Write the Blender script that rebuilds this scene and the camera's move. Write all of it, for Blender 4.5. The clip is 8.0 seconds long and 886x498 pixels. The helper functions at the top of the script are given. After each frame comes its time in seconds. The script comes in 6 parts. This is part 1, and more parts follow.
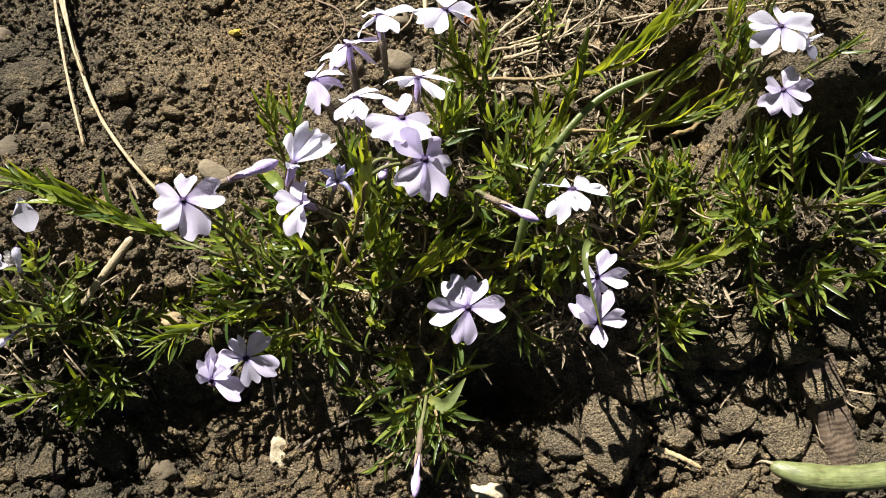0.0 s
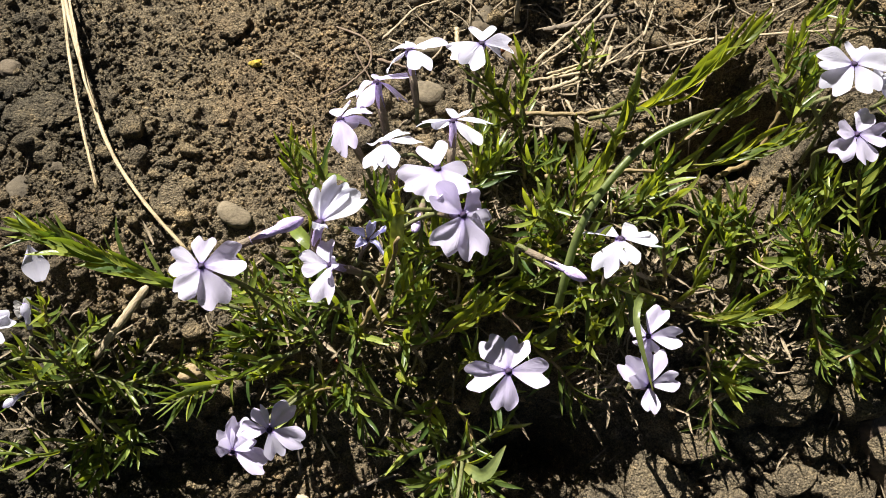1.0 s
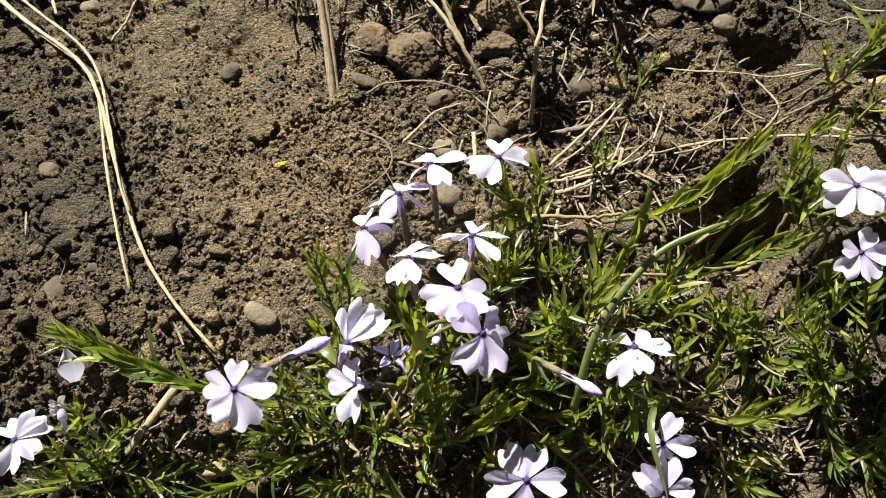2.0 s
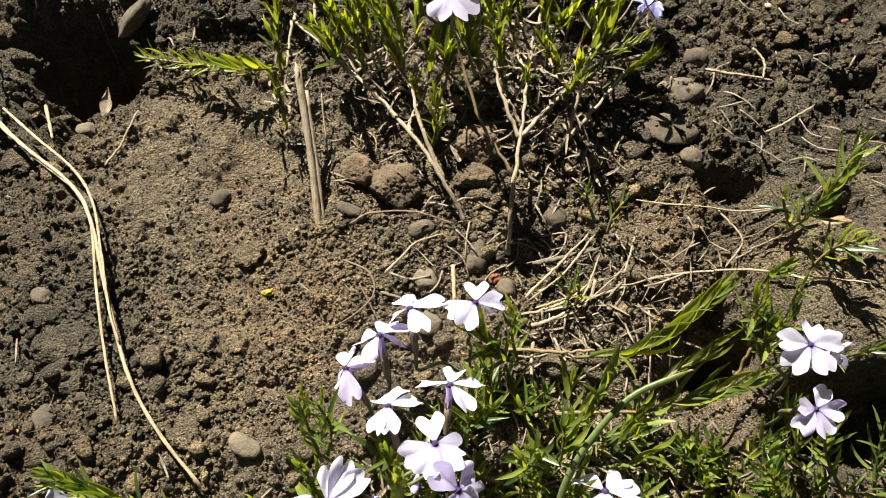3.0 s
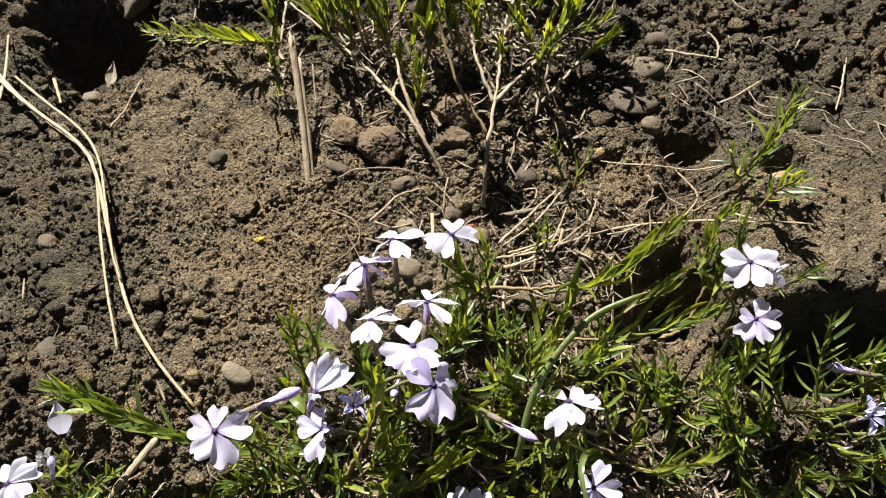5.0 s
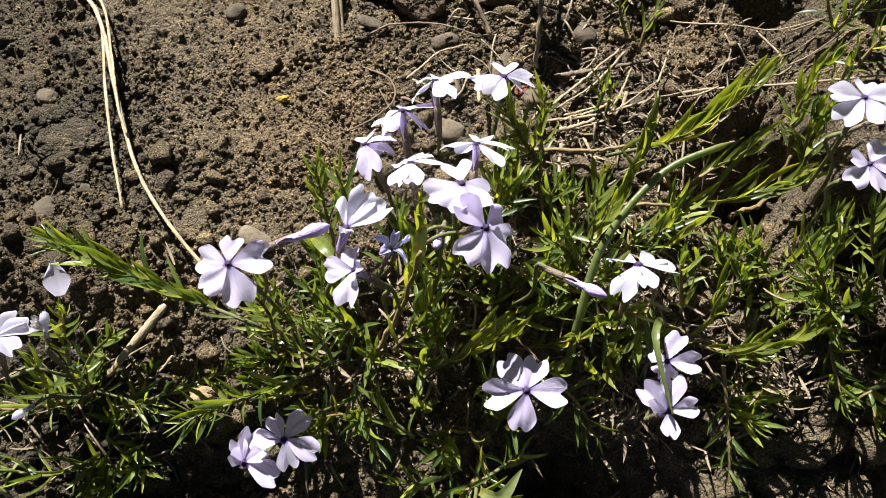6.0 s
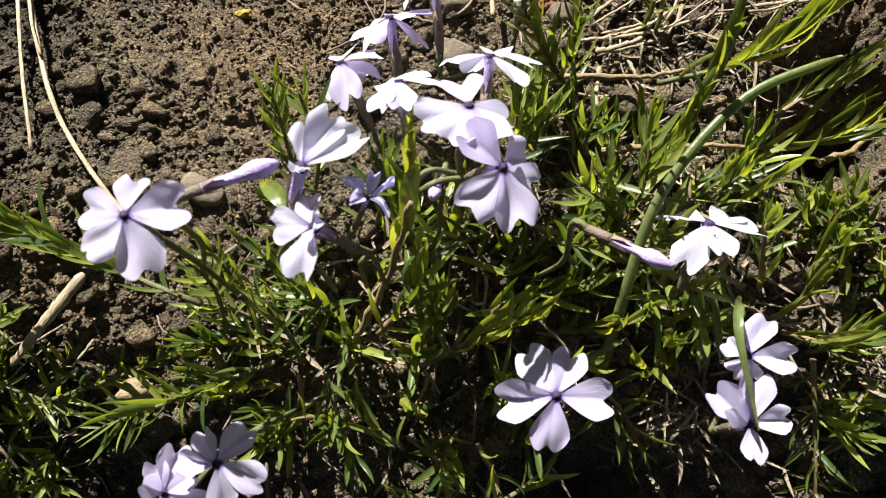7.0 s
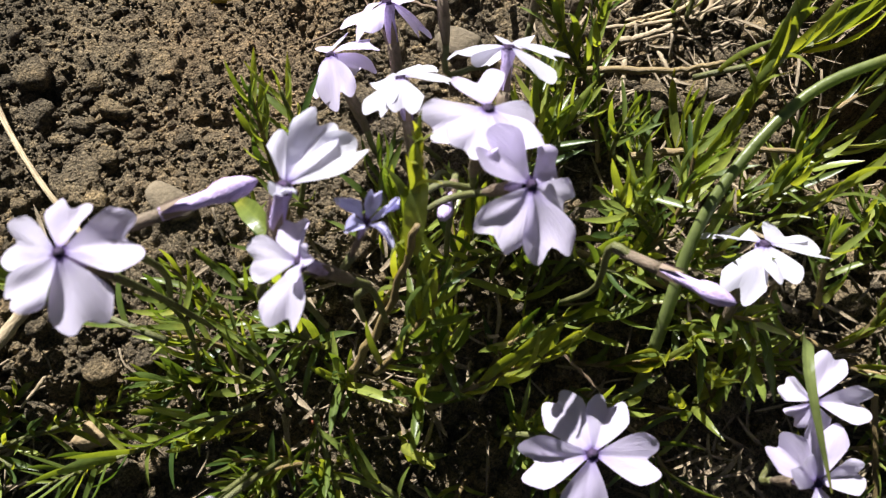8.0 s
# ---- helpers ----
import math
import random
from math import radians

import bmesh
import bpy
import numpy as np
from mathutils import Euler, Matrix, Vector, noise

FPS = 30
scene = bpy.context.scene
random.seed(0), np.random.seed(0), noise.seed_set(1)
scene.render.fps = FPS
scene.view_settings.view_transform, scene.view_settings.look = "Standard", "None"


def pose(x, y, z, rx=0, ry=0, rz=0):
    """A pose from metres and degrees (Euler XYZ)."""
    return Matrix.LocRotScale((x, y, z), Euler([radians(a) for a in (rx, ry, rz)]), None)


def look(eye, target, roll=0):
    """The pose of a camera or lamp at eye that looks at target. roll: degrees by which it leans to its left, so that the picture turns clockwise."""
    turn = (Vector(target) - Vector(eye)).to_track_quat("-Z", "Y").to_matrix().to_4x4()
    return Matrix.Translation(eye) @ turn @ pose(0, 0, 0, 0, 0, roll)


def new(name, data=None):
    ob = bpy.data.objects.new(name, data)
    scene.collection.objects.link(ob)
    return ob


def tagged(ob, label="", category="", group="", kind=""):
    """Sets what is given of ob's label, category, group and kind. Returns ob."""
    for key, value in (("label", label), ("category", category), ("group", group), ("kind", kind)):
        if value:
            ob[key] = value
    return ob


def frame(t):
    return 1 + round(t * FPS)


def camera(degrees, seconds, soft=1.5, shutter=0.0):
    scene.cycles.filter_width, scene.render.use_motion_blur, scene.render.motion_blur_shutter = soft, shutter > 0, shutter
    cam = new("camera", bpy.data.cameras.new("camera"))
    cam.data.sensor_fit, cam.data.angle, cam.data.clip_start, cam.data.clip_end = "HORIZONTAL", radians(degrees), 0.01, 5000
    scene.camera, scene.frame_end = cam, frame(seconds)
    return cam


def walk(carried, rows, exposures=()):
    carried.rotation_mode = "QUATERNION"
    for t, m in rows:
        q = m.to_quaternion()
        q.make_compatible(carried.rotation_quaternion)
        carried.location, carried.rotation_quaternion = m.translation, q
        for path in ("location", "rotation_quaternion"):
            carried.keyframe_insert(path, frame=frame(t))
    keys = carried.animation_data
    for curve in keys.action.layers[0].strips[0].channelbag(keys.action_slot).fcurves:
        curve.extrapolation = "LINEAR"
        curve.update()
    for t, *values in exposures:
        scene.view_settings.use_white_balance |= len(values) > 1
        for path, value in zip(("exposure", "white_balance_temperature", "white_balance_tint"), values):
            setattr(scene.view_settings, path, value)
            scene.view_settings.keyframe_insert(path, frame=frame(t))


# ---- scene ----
cam = camera(62.11, 8.0, soft=0.6)
PATH = [
    (0, (0.00007, 0.00057, 0.23420), (0.00093, 0.08851, 0.00018), 0.87),
    (0.5, (-0.00295, 0.01242, 0.22571), (-0.00400, 0.09932, -0.00870), -0.41),
    (1, (-0.00542, 0.02177, 0.22507), (-0.01030, 0.10779, -0.00962), -2.82),
    (1.5, (-0.01043, 0.02449, 0.22203), (-0.01975, 0.11211, -0.01193), -5.43),
    (1.7, (-0.00939, 0.02928, 0.22856), (-0.01937, 0.12132, -0.00367), -5.77),
    (2.8, (-0.00404, 0.05734, 0.25804), (-0.00876, 0.16350, 0.03174), -1.98),
    (3, (-0.00508, 0.06170, 0.26250), (-0.00933, 0.17207, 0.03822), -1.74),
    (3.5, (-0.00260, 0.07230, 0.28425), (-0.00574, 0.19520, 0.06657), -0.98),
    (4, (-0.00241, 0.05846, 0.28880), (-0.00089, 0.18695, 0.07435), 0.56),
    (4.2, (-0.00040, 0.05241, 0.28772), (-0.00096, 0.17928, 0.07231), -0.57),
    (5.3, (-0.00546, 0.01091, 0.25531), (-0.00492, 0.13262, 0.03694), 1.33),
    (5.5, (-0.00878, 0.00722, 0.24756), (-0.00864, 0.12767, 0.02849), 1.49),
    (6, (-0.01005, 0.00379, 0.21995), (-0.01606, 0.11709, -0.00282), -0.94),
    (6.5, (-0.00916, 0.01425, 0.19280), (-0.01624, 0.12424, -0.03159), -1.31),
    (7, (-0.00948, 0.02475, 0.17125), (-0.01796, 0.12849, -0.05605), -2.07),
    (7.5, (-0.01006, 0.03742, 0.16003), (-0.01805, 0.13828, -0.06859), -2.38),
    (8, (-0.01471, 0.04017, 0.15329), (-0.01817, 0.14035, -0.07573), 0.06),
]
# the picture turns a little cooler and darker towards the end
walk(cam, [(t, look(eye, target, roll)) for t, eye, target, roll in PATH],
     [(0, 1.66, 6500, 10), (4.2, 1.66, 6500, 10), (5.5, 1.66, 6250, 13), (7, 1.66, 6250, 13), (8, 1.58, 6250, 12)])
# the lens is set for about a hand's length
cam.data.dof.use_dof = True
cam.data.dof.focus_distance = 0.21
cam.data.dof.aperture_fstop = 40

# ---- daylight ----
SUN_WAY = Vector((-0.36, 0.72, 0.86)).normalized()
world = bpy.data.worlds.new("sky")
scene.world = world
world.use_nodes = True
wn = world.node_tree
sky = wn.nodes.new("ShaderNodeTexSky")
sky.sky_type = "NISHITA"
sky.sun_disc = False
sky.sun_elevation = math.asin(SUN_WAY.z)
sky.sun_rotation = math.atan2(SUN_WAY.x, SUN_WAY.y)
wn.links.new(sky.outputs[0], wn.nodes["Background"].inputs[0])
wn.nodes["Background"].inputs[1].default_value = 0.009
sun_data = bpy.data.lights.new("sun", "SUN")
sun_data.energy = 5.0
sun_data.angle = radians(0.53)
sun_data.color = (0.985, 0.955, 0.90)
sun = new("sun", sun_data)
sun.matrix_world = look(SUN_WAY * 4, (0, 0, 0))


# ---- materials ----
class Mat:
    """Small helper round a node material."""

    def __init__(self, name, rough=0.8):
        self.m = bpy.data.materials.new(name)
        self.m.use_nodes = True
        self.t = self.m.node_tree
        self.b = self.t.nodes["Principled BSDF"]
        self.b.inputs["Roughness"].default_value = rough
        self.out = self.t.nodes["Material Output"]

    def node(self, kind, **inputs):
        n = self.t.nodes.new(kind)
        for key, value in inputs.items():
            sock = n.inputs[key.replace("_", " ")]
            if isinstance(value, bpy.types.NodeSocket):
                self.t.links.new(value, sock)
            else:
                sock.default_value = value
        return n

    def link(self, a, b):
        self.t.links.new(a, b)

    def coords(self, kind="Object"):
        return self.t.nodes.new("ShaderNodeTexCoord").outputs[kind]

    def spot(self):
        return self.t.nodes.new("ShaderNodeNewGeometry").outputs["Position"]

    def noise(self, scale, detail=4, rough=0.6, vec=None):
        n = self.node("ShaderNodeTexNoise", Scale=scale, Detail=detail, Roughness=rough)
        self.link(vec if vec else self.spot(), n.inputs["Vector"])
        return n.outputs["Fac"]

    def ramp(self, fac, stops):
        n = self.t.nodes.new("ShaderNodeValToRGB")
        e = n.color_ramp.elements
        while len(e) < len(stops):
            e.new(0.5)
        for el, (p, c) in zip(e, stops):
            el.position = p
            el.color = (*c, 1) if len(c) == 3 else c
        self.link(fac, n.inputs[0])
        return n.outputs[0]

    def mix(self, fac, a, b, how="MIX"):
        n = self.t.nodes.new("ShaderNodeMix")
        n.data_type = "RGBA"
        n.blend_type = how
        for sock, value in ((n.inputs[0], fac), (n.inputs[6], a), (n.inputs[7], b)):
            if isinstance(value, bpy.types.NodeSocket):
                self.link(value, sock)
            else:
                sock.default_value = value if isinstance(value, float) else (*value, 1)
        return n.outputs[2]

    def bump(self, height, dist, strength=1.0):
        n = self.node("ShaderNodeBump", Strength=strength, Distance=dist)
        self.link(height, n.inputs["Height"])
        self.link(n.outputs[0], self.b.inputs["Normal"])
        return n.outputs[0]

    def colour(self, sock):
        self.link(sock, self.b.inputs["Base Color"])

    def thin(self, colour, amount, normal=None):
        """Light shining through a thin leaf or petal."""
        tr = self.t.nodes.new("ShaderNodeBsdfTranslucent")
        self.link(colour, tr.inputs[0])
        mx = self.node("ShaderNodeMixShader", Fac=amount)
        self.link(self.b.outputs[0], mx.inputs[1])
        self.link(tr.outputs[0], mx.inputs[2])
        self.link(mx.outputs[0], self.out.inputs[0])


def soil_material(name, tint, vary=False):
    m = Mat(name, 0.95)
    m.b.inputs["Specular IOR Level"].default_value = 0.1
    broad = m.noise(17, 5, 0.6)
    mid = m.noise(150, 5, 0.7)
    fine = m.noise(1500, 4, 0.8)
    dry = m.ramp(broad, [(0.33, (0.118 * tint, 0.095 * tint, 0.064 * tint)), (0.52, (0.150 * tint, 0.119 * tint, 0.075 * tint)),
                         (0.70, (0.186 * tint, 0.134 * tint, 0.078 * tint))])
    moist_shaded = m.ramp(broad, [(0.33, (0.066 * tint, 0.058 * tint, 0.042 * tint)), (0.52, (0.092 * tint, 0.076 * tint, 0.051 * tint)),
                           (0.70, (0.120 * tint, 0.092 * tint, 0.057 * tint))])
    # the bank has dried out; the turned soil round it is still moist, its tone darkened further to stand in for shadow
    warp = m.node("ShaderNodeVectorMath")
    warp.operation = "ADD"
    wob = m.node("ShaderNodeTexNoise", Scale=26.0, Detail=4.0)
    m.link(m.spot(), wob.inputs["Vector"])
    amp = m.node("ShaderNodeVectorMath")
    amp.operation = "MULTIPLY_ADD"
    amp.inputs[1].default_value = (0.10, 0.10, 0.0)
    amp.inputs[2].default_value = (-0.05, -0.05, 0.0)
    m.link(wob.outputs["Color"], amp.inputs[0])
    m.link(m.spot(), warp.inputs[0])
    m.link(amp.outputs[0], warp.inputs[1])
    least = None
    for cx, cy, rx, ry in ((-0.01, 0.14, 0.130, 0.16), (-0.085, 0.215, 0.085, 0.075), (0.085, 0.030, 0.075, 0.055), (0.135, 0.165, 0.035, 0.040)):
        patch = m.node("ShaderNodeMapping", Location=(-cx / rx, -cy / ry, 0.0), Scale=(1 / rx, 1 / ry, 0.0))
        m.link(warp.outputs[0], patch.inputs["Vector"])
        far = m.node("ShaderNodeVectorMath")
        far.operation = "LENGTH"
        m.link(patch.outputs[0], far.inputs[0])
        if least is None:
            least = far.outputs["Value"]
        else:
            nearer = m.node("ShaderNodeMath")
            nearer.operation = "MINIMUM"
            m.link(least, nearer.inputs[0])
            m.link(far.outputs["Value"], nearer.inputs[1])
            least = nearer.outputs[0]
    a = m.mix(m.ramp(least, [(0.70, (0, 0, 0)), (1.0, (1, 1, 1))]), dry, moist_shaded)
    b = m.ramp(mid, [(0.3, (0.55, 0.56, 0.6)), (0.55, (1.0, 1.0, 1.0)), (0.72, (1.35, 1.28, 1.15))])
    c = m.ramp(fine, [(0.36, (0.40, 0.40, 0.41)), (0.50, (1, 1, 1)), (0.64, (1.85, 1.78, 1.65))])
    col = m.mix(1.0, m.mix(1.0, a, b, "MULTIPLY"), c, "MULTIPLY")
    if vary:
        geo = m.node("ShaderNodeNewGeometry")
        isl = m.ramp(geo.outputs["Random Per Island"], [(0.0, (0.66, 0.68, 0.72)), (0.5, (1, 1, 1)), (0.88, (1.25, 1.2, 1.1)), (1.0, (1.8, 1.7, 1.5))])
        col = m.mix(1.0, col, isl, "MULTIPLY")
    m.colour(col)
    grit = m.node("ShaderNodeMath")
    grit.operation = "ADD"
    m.link(m.noise(420, 9, 0.85), grit.inputs[0])
    vor = m.node("ShaderNodeTexVoronoi", Scale=750.0)
    m.link(m.spot(), vor.inputs["Vector"])
    half = m.node("ShaderNodeMath")
    half.operation = "MULTIPLY"
    half.inputs[1].default_value = -0.6
    m.link(vor.outputs["Distance"], half.inputs[0])
    m.link(half.outputs[0], grit.inputs[1])
    tiny = m.node("ShaderNodeTexVoronoi", Scale=1700.0)
    m.link(m.spot(), tiny.inputs["Vector"])
    more = m.node("ShaderNodeMath")
    more.operation = "MULTIPLY_ADD"
    more.inputs[1].default_value = -0.40
    m.link(tiny.outputs["Distance"], more.inputs[0])
    m.link(grit.outputs[0], more.inputs[2])
    m.bump(more.outputs[0], 0.0038, 1.0)
    return m.m


def mineral(name, c1, c2, c3, rough=0.9, grain=0.0008):
    m = Mat(name, rough)
    info = m.node("ShaderNodeObjectInfo")
    n1 = m.ramp(m.noise(220, 6, 0.65), [(0.3, c1), (0.5, c2), (0.72, c3)])
    n2 = m.ramp(m.noise(1100, 3, 0.6), [(0.35, (0.75, 0.74, 0.72)), (0.6, (1, 1, 1)), (0.75, (1.2, 1.18, 1.15))])
    v = m.ramp(info.outputs["Random"], [(0, (0.66, 0.64, 0.60)), (1, (0.95, 0.9, 0.82))])
    m.colour(m.mix(1.0, m.mix(1.0, n1, n2, "MULTIPLY"), v, "MULTIPLY"))
    m.bump(m.noise(700, 6, 0.7), grain, 0.8)
    return m.m


def fibre(name, c1, c2, rough=0.6, shade=1.0):
    m = Mat(name, rough)
    uv = m.coords("UV")
    st = m.node("ShaderNodeMapping", Scale=(2.2, 3.0, 1.0))
    m.link(uv, st.inputs["Vector"])
    streak = m.noise(6, 4, 0.6, st.outputs[0])
    spots = m.noise(260, 4, 0.6)
    col = m.ramp(streak, [(0.3, c1), (0.7, c2)])
    m.colour(m.mix(1.0, col, m.ramp(spots, [(0.3, (0.62, 0.58, 0.52)), (0.55, (1, 1, 1))]), "MULTIPLY"))
    m.bump(streak, 0.0004, 0.8)
    return m.m


def leaf_material(name, low, high, through_col, clear=0.46):
    """Green needle leaf: darker midrib, yellowish base, per-leaf variation."""
    m = Mat(name, 0.36)
    m.b.inputs["Specular IOR Level"].default_value = 0.6
    geo = m.node("ShaderNodeNewGeometry")
    info = m.node("ShaderNodeObjectInfo")
    add = m.node("ShaderNodeMath")
    add.operation = "ADD"
    m.link(geo.outputs["Random Per Island"], add.inputs[0])
    m.link(info.outputs["Random"], add.inputs[1])
    fr = m.node("ShaderNodeMath")
    fr.operation = "FRACT"
    m.link(add.outputs[0], fr.inputs[0])
    base = m.ramp(fr.outputs[0], [(0.0, low), (0.6, tuple((a + b) / 2 for a, b in zip(low, high))), (0.9, high), (1.0, (high[0] * 1.12, high[1] * 1.05, high[2]))])
    sep = m.node("ShaderNodeSeparateXYZ")
    m.link(m.coords("UV"), sep.inputs[0])
    along = m.ramp(sep.outputs[0], [(0.0, (1.35, 1.1, 0.75)), (0.25, (1, 1, 1)), (0.9, (1, 1, 1)), (1.0, (1.3, 1.05, 0.8))])
    rib = m.ramp(sep.outputs[1], [(0.40, (1, 1, 1)), (0.5, (1.18, 1.15, 1.1)), (0.60, (1, 1, 1))])
    col = m.mix(1.0, m.mix(1.0, base, along, "MULTIPLY"), rib, "MULTIPLY")
    spots = m.ramp(m.noise(380, 4, 0.6), [(0.3, (0.72, 0.75, 0.72)), (0.6, (1.05, 1.05, 1.0))])
    col = m.mix(1.0, col, spots, "MULTIPLY")
    m.colour(col)
    m.bump(m.noise(900, 2, 0.5), 0.0002, 0.5)
    m.thin(m.mix(1.0, col, through_col, "MULTIPLY"), clear)
    return m.m


def petal_material(name, pale, lilac):
    m = Mat(name, 0.55)
    m.b.inputs["Specular IOR Level"].default_value = 0.25
    info = m.node("ShaderNodeObjectInfo")
    sep = m.node("ShaderNodeSeparateXYZ")
    m.link(m.coords("UV"), sep.inputs[0])
    base = m.mix(info.outputs["Random"], pale, lilac)
    st = m.node("ShaderNodeMapping", Scale=(0.8, 9.0, 1.0))
    m.link(m.coords("UV"), st.inputs["Vector"])
    vein = m.noise(3.2, 3, 0.5, st.outputs[0])
    veins = m.ramp(vein, [(0.34, (0.965, 0.955, 0.985)), (0.5, (1, 1, 1))])
    eye = m.ramp(sep.outputs[0], [(0.0, (0.25, 0.15, 0.40)), (0.02, (0.5, 0.4, 0.70)), (0.08, (0.88, 0.84, 0.98)), (0.3, (1, 1, 1))])
    col = m.mix(1.0, m.mix(1.0, base, veins, "MULTIPLY"), eye, "MULTIPLY")
    m.colour(col)
    m.bump(vein, 0.0003, 0.6)
    m.thin(col, 0.54)
    return m.m


SOIL = soil_material("dry_garden_soil", 1.50)
SOIL_CLOD = soil_material("dry_soil_clod", 1.50)
SOIL_CRUMB = soil_material("dry_soil_crumb", 1.52, True)
PEB_TAN = mineral("tan_pebble", (0.125, 0.102, 0.068), (0.185, 0.152, 0.102), (0.26, 0.218, 0.150))
PEB_GREY = mineral("grey_stone", (0.075, 0.059, 0.038), (0.110, 0.088, 0.057), (0.155, 0.126, 0.084))
PEB_BROWN = mineral("brown_pebble", (0.085, 0.065, 0.042), (0.132, 0.102, 0.066), (0.19, 0.150, 0.10))
CHALK = mineral("cream_chip", (0.20, 0.165, 0.105), (0.40, 0.35, 0.25), (0.56, 0.52, 0.41))
TAN_CHIP = mineral("tan_chip", (0.20, 0.14, 0.07), (0.36, 0.27, 0.15), (0.50, 0.40, 0.25))
CLAY = mineral("reddish_clay", (0.125, 0.088, 0.052), (0.20, 0.142, 0.083), (0.27, 0.195, 0.118), 0.95, 0.0016)
STRAW = fibre("dry_straw", (0.20, 0.135, 0.06), (0.56, 0.45, 0.26), 0.5)
DRY_WOOD = fibre("dry_stem", (0.22, 0.17, 0.10), (0.46, 0.37, 0.24), 0.7)
OLD_WOOD = fibre("weathered_wood", (0.075, 0.058, 0.040), (0.20, 0.16, 0.115), 0.85)
BARK = fibre("ridged_bark", (0.060, 0.040, 0.026), (0.125, 0.088, 0.056), 0.9)
ROOT = fibre("brown_root", (0.13, 0.085, 0.055), (0.24, 0.17, 0.11), 0.8)
STEM = fibre("phlox_stem", (0.17, 0.115, 0.05), (0.27, 0.20, 0.08), 0.6)
STEM_GREEN = fibre("green_stem", (0.08, 0.095, 0.028), (0.15, 0.145, 0.046), 0.55)
LEAF = leaf_material("phlox_leaf", (0.050, 0.090, 0.022), (0.250, 0.300, 0.062), (1.52, 1.42, 0.38), 0.50)
YOUNG_LEAF = leaf_material("young_phlox_leaf", (0.080, 0.115, 0.024), (0.270, 0.305, 0.060), (1.52, 1.40, 0.36), 0.54)
BLADE = leaf_material("onion_blade", (0.17, 0.205, 0.070), (0.20, 0.235, 0.09), (1.3, 1.4, 0.6))
SPROUT = fibre("pale_sprout", (0.095, 0.115, 0.040), (0.175, 0.190, 0.078), 0.42)
PETAL = petal_material("lilac_petal", (0.71, 0.67, 0.80), (0.66, 0.585, 0.80))
PETAL_WHITE = petal_material("white_petal", (0.66, 0.65, 0.72), (0.62, 0.60, 0.71))
PETAL_BLUE = petal_material("withered_petal", (0.52, 0.50, 0.80), (0.66, 0.64, 0.86))
DRIED = petal_material("dried_petal", (0.44, 0.42, 0.40), (0.30, 0.29, 0.28))
CALYX = fibre("calyx_skin", (0.11, 0.09, 0.05), (0.20, 0.14, 0.10), 0.7)
TUBE = fibre("corolla_tube", (0.44, 0.33, 0.64), (0.60, 0.49, 0.78), 0.6)
ANTHER = mineral("anther", (0.55, 0.33, 0.05), (0.70, 0.45, 0.08), (0.75, 0.55, 0.15))
THROAT = mineral("flower_throat", (0.035, 0.02, 0.06), (0.06, 0.035, 0.10), (0.12, 0.07, 0.18))
DEAD_LEAF = fibre("dead_leaf", (0.13, 0.095, 0.055), (0.42, 0.34, 0.225), 0.75)
YELLOW = mineral("yellow_scrap", (0.24, 0.17, 0.02), (0.42, 0.31, 0.03), (0.55, 0.44, 0.08))
RUST = mineral("rust_scrap", (0.17, 0.055, 0.022), (0.25, 0.085, 0.038), (0.32, 0.14, 0.065))


# ---- shapes and helpers ----
def mesh_from(name, verts, faces, mat, uvs=None, smooth=True):
    me = bpy.data.meshes.new(name)
    me.from_pydata([tuple(v) for v in verts], [], [tuple(f) for f in faces])
    if uvs is not None:
        lay = me.uv_layers.new(name="UVMap")
        idx = np.empty(len(me.loops), dtype=np.int32)
        me.loops.foreach_get("vertex_index", idx)
        lay.data.foreach_set("uv", np.asarray(uvs, dtype=np.float32)[idx].ravel())
    if smooth:
        me.polygons.foreach_set("use_smooth", [True] * len(me.polygons))
    me.materials.append(mat)
    me.update()
    return me


def child(name, me, parent, m=None, label=""):
    ob = new(name, me)
    ob.parent = parent
    if m is not None:
        ob.matrix_basis = m
    if label:
        ob["label"] = label
    return ob


def hash2(ix, iy, seed):
    h = (ix.astype(np.int64) * 374761393 + iy.astype(np.int64) * 668265263 + seed * 1442695041) & 0x7FFFFFFF
    h = ((h ^ (h >> 13)) * 1274126177) & 0x7FFFFFFF
    h = ((h ^ (h >> 16)) * 1103515245 + 12345) & 0x7FFFFFFF
    return ((h >> 8) & 0xFFFF) / 65535.0


def vnoise(x, y, seed):
    ix, iy = np.floor(x), np.floor(y)
    fx, fy = x - ix, y - iy
    fx, fy = fx * fx * (3 - 2 * fx), fy * fy * (3 - 2 * fy)
    a, b = hash2(ix, iy, seed), hash2(ix + 1, iy, seed)
    c, d = hash2(ix, iy + 1, seed), hash2(ix + 1, iy + 1, seed)
    return (a * (1 - fx) + b * fx) * (1 - fy) + (c * (1 - fx) + d * fx) * fy


def fbm(x, y, seed, octaves=4):
    total, amp, k = 0, 0.5, 1.0
    for o in range(octaves):
        total = total + amp * vnoise(x * k, y * k, seed + o)
        amp, k = amp * 0.5, k * 2.03
    return total


